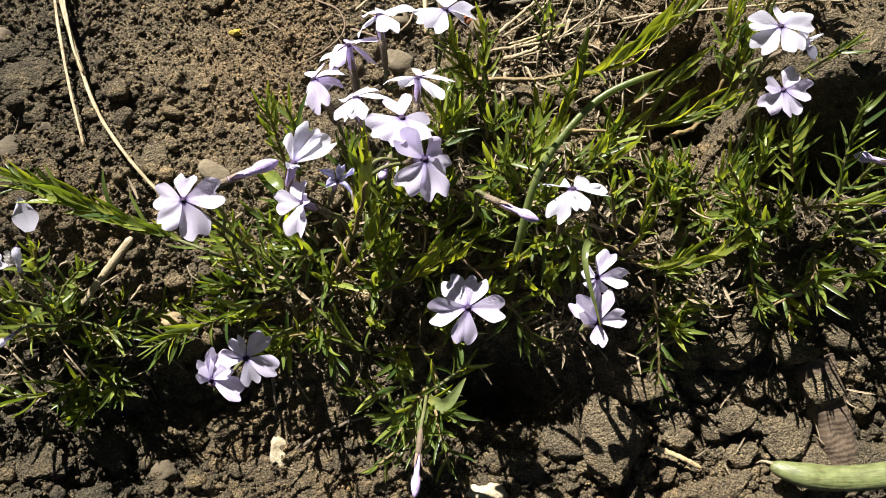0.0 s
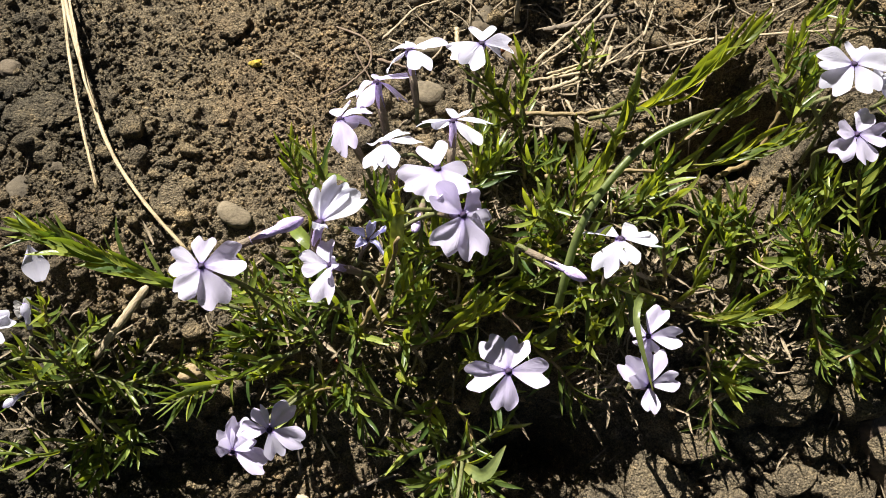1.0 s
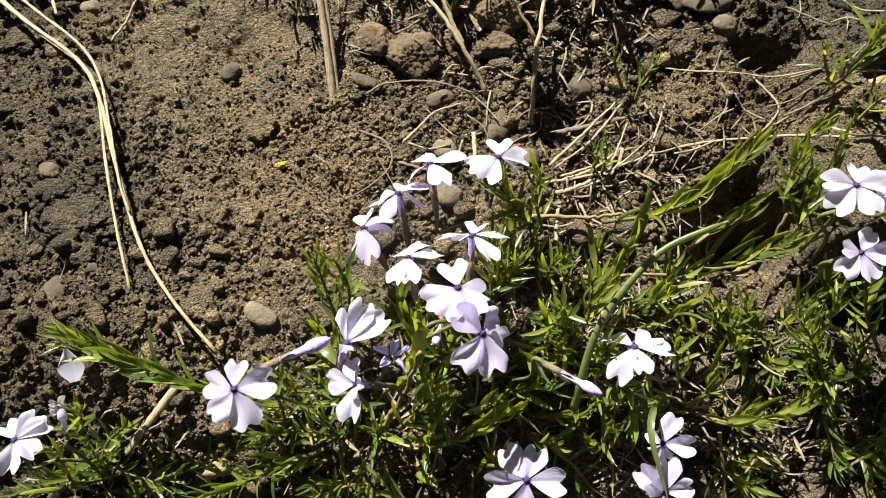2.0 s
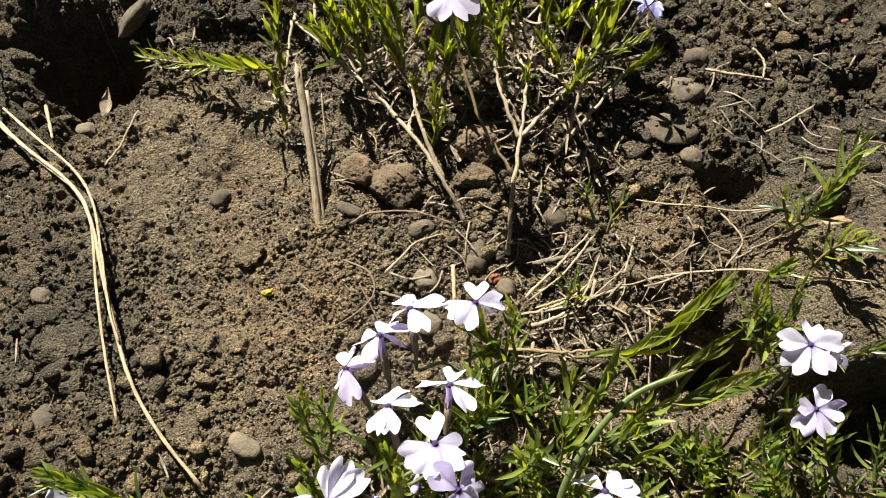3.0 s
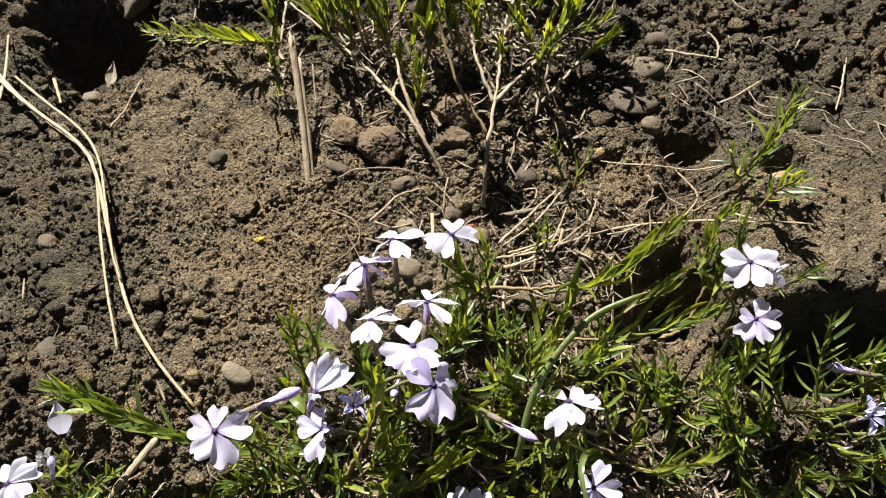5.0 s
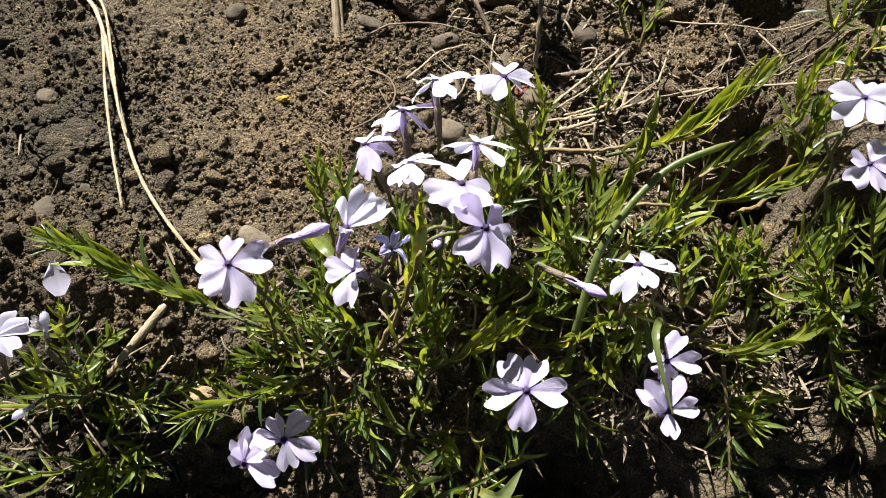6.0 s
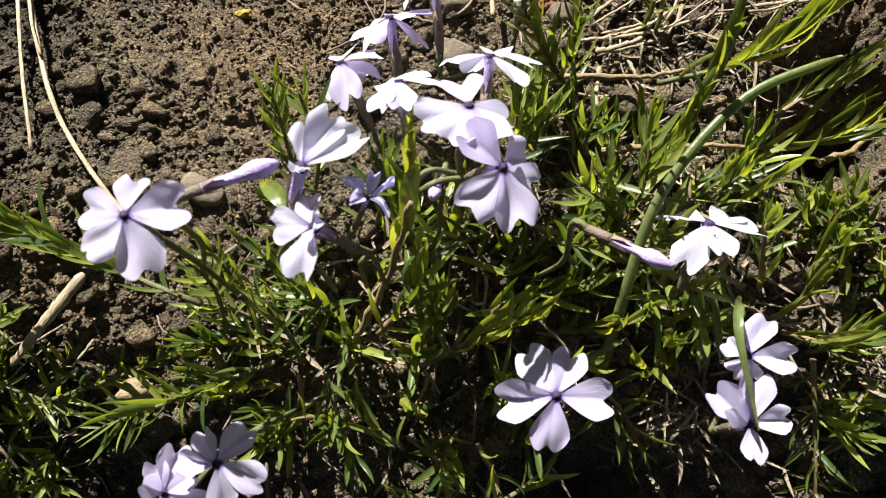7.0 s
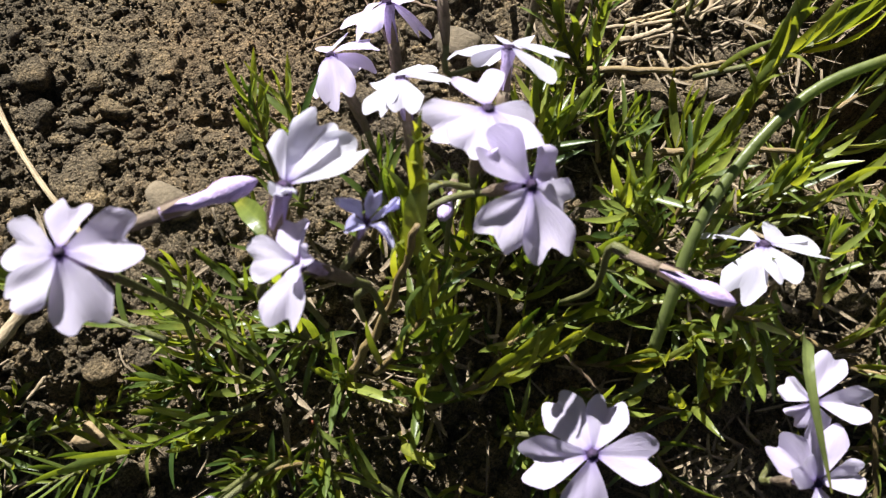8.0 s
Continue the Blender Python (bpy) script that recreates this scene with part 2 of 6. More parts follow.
def crumbs_field(x, y, seed, keep=0.6):
    """Domes of random size on a jittered lattice: crumbs of soil, 0 to 1 high."""
    ix, iy = np.floor(x), np.floor(y)
    best = np.zeros_like(x)
    for dx in (-1, 0, 1):
        for dy in (-1, 0, 1):
            cx, cy = ix + dx, iy + dy
            px, py = cx + hash2(cx, cy, seed), cy + hash2(cx, cy, seed + 7)
            r = 0.35 + 0.5 * hash2(cx, cy, seed + 13)
            r = np.where(hash2(cx, cy, seed + 21) < keep, r, 0.02)
            e = 0.7 + 0.6 * hash2(cx, cy, seed + 5)
            sk = 0.6 * (hash2(cx, cy, seed + 31) - 0.5)
            ux, uy = (x - px) * e + sk * (y - py), (y - py) / e
            d = np.maximum(np.abs(ux) * 0.92 + np.abs(uy) * 0.34, np.abs(uy) * 0.92 + np.abs(ux) * 0.3)
            lean = 1 + 0.9 * (hash2(cx, cy, seed + 41) - 0.5) * ux + 0.9 * (hash2(cx, cy, seed + 43) - 0.5) * uy
            best = np.maximum(best, np.minimum(np.maximum(0, r - d) * 2.0, 0.85 * r * lean))
    return best


def step(a):
    a = np.clip(a, 0, 1)
    return a * a * (3 - 2 * a)


def bell(x, y, cx, cy, rx, ry):
    return np.exp(-(((x - cx) / rx) ** 2) - ((y - cy) / ry) ** 2)


def ground_z(x, y):
    """Height of the soil: a low bank that falls to the front, a crust, hollows, clods and crumbs."""
    x, y = np.asarray(x, float), np.asarray(y, float)
    wx = x + 0.006 * (fbm(x * 60, y * 60, 3) - 0.47)
    wy = y + 0.006 * (fbm(x * 60, y * 60, 9) - 0.47)
    h = 0.013 - 0.036 * step((0.115 - wy) / 0.10) * step((0.9 - np.hypot(x, y)) / 0.6) + 0.005 * bell(x, y, -0.03, 0.2, 0.08, 0.06) + 0.006 * bell(x, y, -0.105, 0.236, 0.030, 0.020)
    hx, hy = wx + 0.022 * (fbm(x * 34, y * 34, 23) - 0.47), wy + 0.022 * (fbm(x * 34, y * 34, 29) - 0.47)
    crust = step((wx - 0.098) / 0.022) * step((wy - 0.130) / 0.006) * step((0.25 - wy) / 0.06) * step((0.24 - wx) / 0.05)
    h = h + 0.026 * crust
    h = h - 0.030 * bell(wx, wy, 0.084, 0.136, 0.018, 0.015) - 0.032 * bell(wx, wy, 0.138, 0.118, 0.032, 0.012)
    h = h - 0.125 * bell(hx, hy, -0.172, 0.275, 0.0188, 0.0212) - 0.024 * bell(wx, wy, 0.056, 0.30, 0.03, 0.012)
    h = h - 0.014 * bell(wx, wy, -0.085, 0.035, 0.025, 0.018) - 0.048 * bell(wx, wy, 0.022, 0.043, 0.018, 0.012) - 0.050 * bell(hx, hy, 0.092, 0.152, 0.0125, 0.0095)
    # small pits added to stand in for shade, the first under a leaf
    h = h - 0.040 * bell(wx, wy, 0.105, 0.212, 0.009, 0.0065) - 0.018 * bell(wx, wy, 0.131, 0.191, 0.010, 0.006) - 0.014 * bell(wx, wy, 0.160, 0.259, 0.009, 0.006) - 0.014 * bell(wx, wy, 0.083, 0.118, 0.016, 0.010)
    jx = x + 0.0020 * (fbm(x * 420, y * 420, 14, 2) - 0.37) + 0.0034 * (vnoise(x * 170, y * 170, 16) - 0.5)
    jy = y + 0.0020 * (fbm(x * 420, y * 420, 15, 2) - 0.37) + 0.0034 * (vnoise(x * 170, y * 170, 17) - 0.5)
    kx, ky = jx + 0.009 * (vnoise(x * 75, y * 75, 18) - 0.5), jy + 0.009 * (vnoise(x * 75, y * 75, 19) - 0.5)
    near = step((1.2 - np.hypot(x, y - 0.2)) / 0.7)
    smooth_bank = step(1.30 - 1.1 * np.hypot((x + 0.068) / 0.090, (y - 0.180) / 0.112)) * 0.92
    rough = (1 - smooth_bank) * (1 - 0.85 * crust) * (0.45 + 0.75 * fbm(x * 22, y * 22, 40)) * (1 + 0.5 * step((x - 0.07) / 0.05) * step((y - 0.20) / 0.05))
    pale = step(1.5 - 1.3 * np.hypot((x + 0.092) / 0.050, (y - 0.222) / 0.040) + 0.9 * (fbm(x * 70, y * 70, 62) - 0.47))
    h = h + near * smooth_bank * (0.0075 * (fbm(x * 62, y * 62, 61, 3) - 0.43) + 0.0030 * crumbs_field(kx / 0.014, ky / 0.014, 64, 0.35))
    h = h + 0.010 * (fbm(x * 16, y * 16, 50) - 0.47) * (1 - 0.6 * crust)
    h = h + near * rough * (0.0062 * crumbs_field(kx / 0.020, ky / 0.020, 60, 0.5) + 0.0036 * crumbs_field(jx / 0.0090, jy / 0.0090, 70, 0.6))
    fine = (0.26 + 0.66 * rough) * (1 - 0.5 * crust) * (0.25 + 1.4 * fbm(x * 48, y * 48, 44, 3)) * (1 - 0.7 * pale)
    h = h + near * fine * (0.0019 * crumbs_field(jx / 0.0050, jy / 0.0050, 80, 0.5) + 0.0029 * crumbs_field(jx / 0.0027, jy / 0.0027, 90, 0.65))
    h = h + near * 0.0019 * (fbm(x * 300, y * 300, 55, 3) - 0.43) - near * (0.0012 + 0.0023 * (1 - smooth_bank)) * np.maximum(0, fbm(jx * 90, jy * 90, 33, 3) - 0.52) / 0.2
    h = h + near * 0.0012 * (1 - 0.6 * pale) * crumbs_field(jx / 0.0017, jy / 0.0017, 95, 0.6)
    return h - 0.002


GRID = [np.arange(-0.26, 0.26, 0.001), np.arange(-0.04, 0.42, 0.001)]
GRID.append(ground_z(*np.meshgrid(*GRID)))


def gz(x, y):
    """Height of the soil at one place."""
    fx, fy = (x + 0.26) / 0.001, (y + 0.04) / 0.001
    i, k = int(fx), int(fy)
    if not (0 <= i < len(GRID[0]) - 1 and 0 <= k < len(GRID[1]) - 1):
        return float(ground_z(np.array([x]), np.array([y]))[0])
    fx, fy, z = fx - i, fy - k, GRID[2]
    return float((z[k, i] * (1 - fx) + z[k, i + 1] * fx) * (1 - fy) + (z[k + 1, i] * (1 - fx) + z[k + 1, i + 1] * fx) * fy)


# ---- ground: one sheet out to the horizon ----
def build_ground():
    def lines(mid):
        """Even lines near by, wider and wider apart towards the horizon."""
        grow = np.cumsum(0.0011 * 1.22 ** np.arange(1, 50))
        grow = grow[grow < 60]
        return np.concatenate([mid[0] - grow[::-1], mid, mid[-1] + grow])

    xs = lines(np.concatenate([np.arange(-0.25, -0.16, 0.0011), np.arange(-0.16, 0.15, 0.0006), np.arange(0.15, 0.25, 0.0011)]))
    ys = lines(np.concatenate([np.arange(-0.02, 0.235, 0.0006), np.arange(0.235, 0.42, 0.00095)]))
    gx, gy = np.meshgrid(xs, ys)
    z = ground_z(gx, gy)
    n, k = len(xs), len(ys)
    co = np.stack([gx, gy, z], -1).reshape(-1, 3).astype(np.float32)
    i = np.arange((k - 1) * (n - 1))
    a = (i // (n - 1)) * n + i % (n - 1)
    quads = np.stack([a, a + 1, a + n + 1, a + n], -1).astype(np.int32)
    me = bpy.data.meshes.new("ground")
    me.vertices.add(len(co))
    me.vertices.foreach_set("co", co.ravel())
    me.loops.add(quads.size)
    me.loops.foreach_set("vertex_index", quads.ravel())
    me.polygons.add(len(quads))
    me.polygons.foreach_set("loop_start", np.arange(0, quads.size, 4, dtype=np.int32))
    me.polygons.foreach_set("loop_total", np.full(len(quads), 4, dtype=np.int32))
    me.update(calc_edges=True)
    me.polygons.foreach_set("use_smooth", np.ones(len(quads), dtype=bool))
    me.materials.append(SOIL)
    tagged(new("ground", me), "dry grey-brown crumbly garden soil", "soil", kind="structure")


build_ground()


def lump(seed, subdivisions, rough, facets=0.0, cuts=0):
    """A unit lump of stone or soil, broken along some flat faces."""
    pick = random.Random(seed * 7 + 1)
    planes = [(Vector((pick.gauss(0, 1), pick.gauss(0, 1), pick.gauss(0, 0.8))).normalized(), pick.uniform(0.50, 0.82)) for _ in range(cuts)]
    if cuts > 9:
        planes.append((Vector((pick.uniform(-0.25, 0.25), pick.uniform(-0.35, 0.15), 1)).normalized(), 0.46))
    bm = bmesh.new()
    bmesh.ops.create_icosphere(bm, subdivisions=subdivisions, radius=1.0)
    off = Vector((seed * 3.7, seed * 1.9, seed * 5.3))
    for v in bm.verts:
        d = v.co.normalized()
        r = 1 + rough * noise.noise(d * 1.4 + off) + 0.5 * rough * noise.noise(d * 3.1 + off)
        if facets:
            r += facets * (abs(noise.noise(d * 6.3 + off)) - 0.25) + 0.7 * facets * (abs(noise.noise(d * 13.0 + off)) - 0.25)
        for nrm, far in planes:
            over = d.dot(nrm) * r
            if over > far:
                r *= (far + 0.12 * (over - far)) / over
        if 0.1 < facets < 0.2 and cuts:
            r += 0.03 * noise.noise(d * 9.0 + off) + 0.02 * noise.noise(d * 24.0 + off)
        if facets > 0.2:
            r += 0.34 * facets * noise.noise(d * 21.0 + off)
            r += 0.13 * (0.42 - noise.voronoi(d * 3.4 + off)[0][0]) + 0.07 * (0.42 - noise.voronoi(d * 8.5 + off)[0][0])
        v.co = d * r
    vs = [v.co.copy() for v in bm.verts]
    fs = [[v.index for v in f.verts] for f in bm.faces]
    bm.free()
    return np.array(vs), fs


LUMPS = {}


def lump_mesh(kind, seed, mat, fine=4):
    key = (kind, seed, mat.name, fine)
    if key not in LUMPS:
        if kind == "pebble":
            vs, fs = lump(seed, 3, 0.24, 0.07, 3)
        else:
            vs, fs = lump(seed + 20, fine, 0.34, 0.24, 5) if seed < 7 else lump(seed + 20, fine, 0.30, 0.12, 11)
        LUMPS[key] = mesh_from(kind, vs, fs, mat)
    return LUMPS[key]


RND = random.Random(11)


def stone(name, place, rx, ry, flat, mat, label, lift=0.0):
    """A pebble or clod bedded in the soil."""
    me = lump_mesh(name, RND.randrange(7) + (7 if name != "pebble" and place[0] > 0.012 and place[1] < 0.075 else 0), mat, 5 if max(rx, ry) > 0.0078 else 4)
    x, y, _ = place
    rz = flat * min(rx, ry) * (1.0 if name == "pebble" else 0.8)
    ob = new(name, me)
    ob.matrix_world = Matrix.LocRotScale((x, y, gz(x, y) + lift + rz * (0.2 if name == "pebble" else 0.62 if x > 0.012 and y < 0.075 else 0.15)), Euler((0, 0, RND.uniform(-0.5, 0.5))), (rx, ry * 1.05, rz))
    return tagged(ob, label, "stone" if name == "pebble" else "soil clod", group="pebbles" if name == "pebble" else "soil clods")


def tube(points, radii, sides=7, flat=1.0, caps=True):
    """Verts, faces and uvs of a tapered tube along points."""
    pts = [Vector(p) for p in points]
    n = len(pts)
    vs, fs, uv = [], [], []
    side = None
    for i, p in enumerate(pts):
        t = (pts[min(i + 1, n - 1)] - pts[max(i - 1, 0)]).normalized()
        if side is None:
            side = t.cross(Vector((0.1, 0.2, 1))).normalized()
        side = (side - t * side.dot(t)).normalized()
        up = t.cross(side)
        r = radii[i] if isinstance(radii, (list, tuple)) else radii
        for k in range(sides):
            a = 2 * math.pi * k / sides
            vs.append(p + (side * math.cos(a) + up * math.sin(a) * flat) * r)
            uv.append((i / (n - 1), k / sides))
    for i in range(n - 1):
        for k in range(sides):
            k2 = (k + 1) % sides
            fs.append((i * sides + k, i * sides + k2, (i + 1) * sides + k2, (i + 1) * sides + k))
    if caps:
        fs.append(tuple(range(sides - 1, -1, -1)))
        fs.append(tuple((n - 1) * sides + k for k in range(sides)))
    return vs, fs, uv


def spline(points, n):
    """n points on a smooth line through the given ones."""
    p = [Vector(q) for q in points]
    p = [p[0] * 2 - p[1]] + p + [p[-1] * 2 - p[-2]]
    out = []
    for i in range(n):
        s = i / (n - 1) * (len(p) - 3)
        k = min(int(s), len(p) - 4)
        t = s - k
        a, b, c, d = p[k:k + 4]
        out.append(0.5 * ((2 * b) + (c - a) * t + (2 * a - 5 * b + 4 * c - d) * t * t + (3 * b - a - 3 * c + d) * t ** 3))
    return out


def twig(name, points, r, mat, label, category):
    """A dry stem lying on the soil along the given places."""
    n = max(12, 7 * len(points))
    line = spline(points, n)
    low = ground_z([p.x for p in line], [p.y for p in line]) + r * 0.9
    low = np.array([low[max(0, i - 2):i + 3].max() for i in range(n)])
    z = np.maximum(low, np.array([p.z for p in line]) - 0.003) + (0.0018 if name == "straw" else 0.0)
    for _ in range(40 if name == "straw" else 18):
        z[1:-1] = (z[:-2] + 2 * z[1:-1] + z[2:]) / 4
    j = 0.05 * r if name == "straw" or r > 0.002 else 0.15 * r
    pts = [(p.x + RND.uniform(-j, j), p.y + RND.uniform(-j, j), z[i] + RND.uniform(-j, j)) for i, p in enumerate(line)]
    r *= 0.84 if name == "straw" else 0.56
    ends = 1.0 if name == "straw" else 0.4
    radii = [r * (1.0 - 0.35 * i / (n - 1)) * RND.uniform(0.82, 1.14) * (ends if i in (0, n - 1) else 1) for i in range(n)]
    vs, fs, uv = tube(pts, radii, 8, 0.75)
    return tagged(new(name, mesh_from(name, vs, fs, mat, uv)), label, category, group=category + " litter")


# leaves: folded needle leaves, drawn along +x, upper side +z
def leaf_data(bend, twist, wide=0.060, rows=8):
    vs, fs, uv = [], [], []
    for i in range(rows):
        s = i / (rows - 1)
        w = wide * (0.60 + 0.40 * min(1, s * 4)) * (1 - 0.25 * s) * (1 - max(0, (s - 0.62) / 0.38) ** 1.7) + 0.002
        ang = bend * s
        cx = s - 0.18 * bend * bend * s ** 3
        cz = bend * s * s * 0.5
        cy = twist * s * s * 0.25
        for k, (yy, zz) in enumerate(((-1, 0.52), (0, 0), (1, 0.52))):
            ca = math.cos(twist * s)
            vs.append((cx - zz * w * math.sin(ang), cy + yy * w * ca, cz + zz * w * math.cos(ang) + yy * w * math.sin(twist * s) * 0.5))
            uv.append((s, (yy + 1) / 2))
    for i in range(rows - 1):
        for k in range(2):
            a = i * 3 + k
            fs.append((a, a + 3, a + 4, a + 1))
    return np.array(vs), fs, uv


LEAF_SHAPES = [leaf_data(b, t) for b, t in ((0.15, 0.1), (0.6, -0.25), (0.9, 0.2), (-0.3, 0.3), (1.2, -0.1), (0.6, 0.6), (-0.6, -0.2))]
LEAF_MESHES = {mat.name: [mesh_from("leaf", v, f, mat, u) for v, f, u in LEAF_SHAPES] for mat in (LEAF, YOUNG_LEAF)}


class Plant:
    """A clump: an empty at its base, shoots with leaves, flowers, and a joined mass of inner foliage."""

    def __init__(self, name, base, label):
        self.base = new(name)
        self.base.empty_display_size = 0.02
        self.base.location = base
        tagged(self.base, label, "phlox", group="creeping phlox")
        self.origin = Vector(base)
        self.joined = {}
        self.own = 0
        self.tight = 1.0

    def add_joined(self, m, shape, mat):
        v, f, u = LEAF_SHAPES[shape]
        mm = np.array(m)
        heap = self.joined.setdefault(mat.name, [[], [], [], 0])
        heap[0].append(v @ mm[:3, :3].T + mm[:3, 3] - np.array(self.origin))
        heap[1].extend([tuple(i + heap[3] for i in q) for q in f])
        heap[2].extend(u)
        heap[3] += len(v)

    def close(self):
        for mat, name, label in ((LEAF, "foliage", "dense narrow green needle leaves"), (YOUNG_LEAF, "young_foliage", "yellow-green needle leaves of fresh shoots")):
            if mat.name in self.joined:
                v, f, u, _ = self.joined[mat.name]
                ob = child(name, mesh_from(name, np.concatenate(v), f, mat, u), self.base, label=label)
                ob["kind"] = "stuff"


def axes_matrix(place, x_axis, z_hint, size, widen=1.0):
    x = Vector(x_axis).normalized()
    z = Vector(z_hint)
    z = (z - x * z.dot(x))
    if z.length < 1e-4:
        z = x.orthogonal()
    z.normalize()
    y = z.cross(x)
    m = Matrix((x, y, z)).transposed().to_4x4()
    return Matrix.Translation(place) @ m @ Matrix.Diagonal((size, size * widen, size, 1))


def shoot(plant, base, tip, pairs, length, mid=None, own=False, wide=1.0, rnd=RND, stem=True, bare=0.10, hug=1.0):
    """A shoot with crossed pairs of leaves, crowded at its tip."""
    b, t = Vector(base), Vector(tip)
    near = plant.tight * hug * (0.55 if length >= 0.0135 else 1.0)
    mat = YOUNG_LEAF if length >= 0.0135 or plant.tight < 1 else LEAF
    length *= 0.92
    wide *= 1.2 if plant.tight < 1 else 1.0
    wide *= 1.12 if length < 0.0122 else 0.88
    fresh = mat is YOUNG_LEAF and plant.tight == 1
    length *= 1.12 if fresh else 1.0
    wide *= 1.08 if fresh else 1.0
    pairs = max(pairs if not fresh else 4, int((t - b).length * (1.1 - bare) / (0.0021 if plant.tight < 1 else 0.0037 if fresh else 0.0025 if length > 0.0112 else 0.0028)))
    if mid is None:
        mid = (b + t) / 2 + Vector((rnd.uniform(-1, 1), rnd.uniform(-1, 1), rnd.uniform(-0.6, 0.2))) * (t - b).length * 0.10
    line = spline([b, mid, t], 13)
    holder = None
    if stem:
        r0 = 0.00062
        vs, fs, uv = tube([p - plant.origin for p in line], [r0 * (1.1 - 0.5 * i / 12) for i in range(13)], 6)
        holder = child("shoot", mesh_from("shoot", vs, fs, STEM if rnd.random() < 0.55 else STEM_GREEN, uv), plant.base)
    own = own and plant.own < 290
    turn = rnd.uniform(0, math.pi)
    for k in range(pairs):
        s = bare + (1 - bare) * (k / max(1, pairs - 1)) ** 0.74
        f = s * 12
        i = min(int(f), 11)
        p = line[i].lerp(line[i + 1], f - i)
        t = (line[i + 1] - line[i]).normalized()
        side = t.orthogonal().normalized()
        side = (Matrix.Rotation(turn + k * math.pi / 2 + rnd.uniform(-0.5, 0.5), 3, t) @ side)
        spread = radians((72 - 16 * s) * rnd.uniform(0.65, 1.15) if k < pairs - 1 else rnd.uniform(14, 34)) * near
        size = length * (0.72 + 0.5 * math.sin(math.pi * min(1, s * 0.85 + 0.1))) * rnd.uniform(0.8, 1.15) * (0.78 if k == pairs - 1 else 1)
        for sgn in (1, -1):
            away = spread * rnd.uniform(0.85, 1.15)
            way = t * math.cos(away) + side * sgn * math.sin(away) + Vector((rnd.uniform(-0.16, 0.16), rnd.uniform(-0.16, 0.16), rnd.uniform(0.15, 0.55)))
            m = axes_matrix(p, way, t * 0.6 + Vector((0, 0, 0.8)), size * rnd.uniform(0.78, 1.12), wide * rnd.uniform(0.72, 1.1))
            shape = rnd.choice((1, 2, 2, 4, 4, 4) if fresh else (0, 1, 1, 2, 2, 3, 4, 5, 6 if s < 0.6 else 1))
            if own:
                child("leaf", LEAF_MESHES[mat.name][shape], holder, Matrix.Translation(-plant.origin) @ m)
                plant.own += 1
            else:
                plant.add_joined(m, shape, mat)
    return line


# flowers: five notched petals on a thin tube
def petal_data(droop=0.0, cup=0.0, fold=0.12, notch=0.2, width=0.36, wave=0.0, roll=0.0, skew=0.0, egg=False, rows=9, cols=17):
    """A petal of unit length along +x; +z is its face."""
    vs, fs, uv = [], [], []
    for i in range(rows):
        u = i / (rows - 1)
        for k in range(cols):
            v = 2 * k / (cols - 1) - 1
            reach = 1 - notch * 0.95 * math.exp(-((abs(v - skew) / 0.36) ** 1.6)) - 0.26 * abs(v) ** 3.6 + 0.30 * skew * v + 0.012 * math.sin(8 * v + 30 * skew)
            x = 0.05 + 0.95 * u * reach
            q = min(1.0, u / 0.86)
            w = 1.06 * width * (0.11 + 0.89 * (0.55 * q + 0.45 * math.sin(math.pi / 2 * q))) * (1 - 0.10 * max(0, (u - 0.75) / 0.25) ** 2)
            if egg:
                w = width * math.sin(math.pi * (0.10 + 0.84 * u ** 1.2)) + 0.03
            a = roll * v * u
            y = v * w * math.cos(a * 0.7)
            z = cup * x * x - droop * x ** 2.2 + fold * w * (abs(v) - 0.4) + wave * math.sin(3.1 * v + 4 * u + 20 * skew) * u * 0.06 + abs(math.sin(a)) * w * 0.8
            vs.append((x, y, z))
            uv.append((u, (v + 1) / 2))
    for i in range(rows - 1):
        for k in range(cols - 1):
            a = i * cols + k
            fs.append((a, a + cols, a + cols + 1, a + 1))
    return vs, fs, uv


PETAL_SHAPES = {
    "flat": [petal_data(0.05, 0.0, 0.16, 0.24, 0.40, 0.8), petal_data(0.14, 0.0, 0.30, 0.28, 0.39, 0.5), petal_data(0.0, 0.05, 0.2, 0.20, 0.38, 1.2)],
    "folded": [petal_data(0.10, 0.0, 0.5, 0.26, 0.35, 0.6), petal_data(0.18, 0.0, 0.6, 0.30, 0.33, 1.2), petal_data(0.05, 0.05, 0.4, 0.24, 0.36, 0.8)],
    "reflexed": [petal_data(0.25, 0.0, 0.15, 0.25, 0.34, 0.8), petal_data(0.35, 0.0, -0.15, 0.28, 0.32, 1.2), petal_data(0.18, 0, 0.25, 0.25, 0.34, 0.5)],
    "slim": [petal_data(0.06, 0.0, 0.4, 0.14, 0.28, 0.6), petal_data(0.12, 0.0, 0.45, 0.16, 0.26, 1.0), petal_data(0.0, 0.05, 0.3, 0.12, 0.29, 0.8)],
    "withered": [petal_data(0.5, 0.0, 0.6, 0.1, 0.26, 2.0, 2.2), petal_data(-0.3, 0.1, 0.7, 0.1, 0.24, 2.5, 2.6), petal_data(0.2, 0, 0.4, 0.15, 0.3, 2, 1.2)],
}
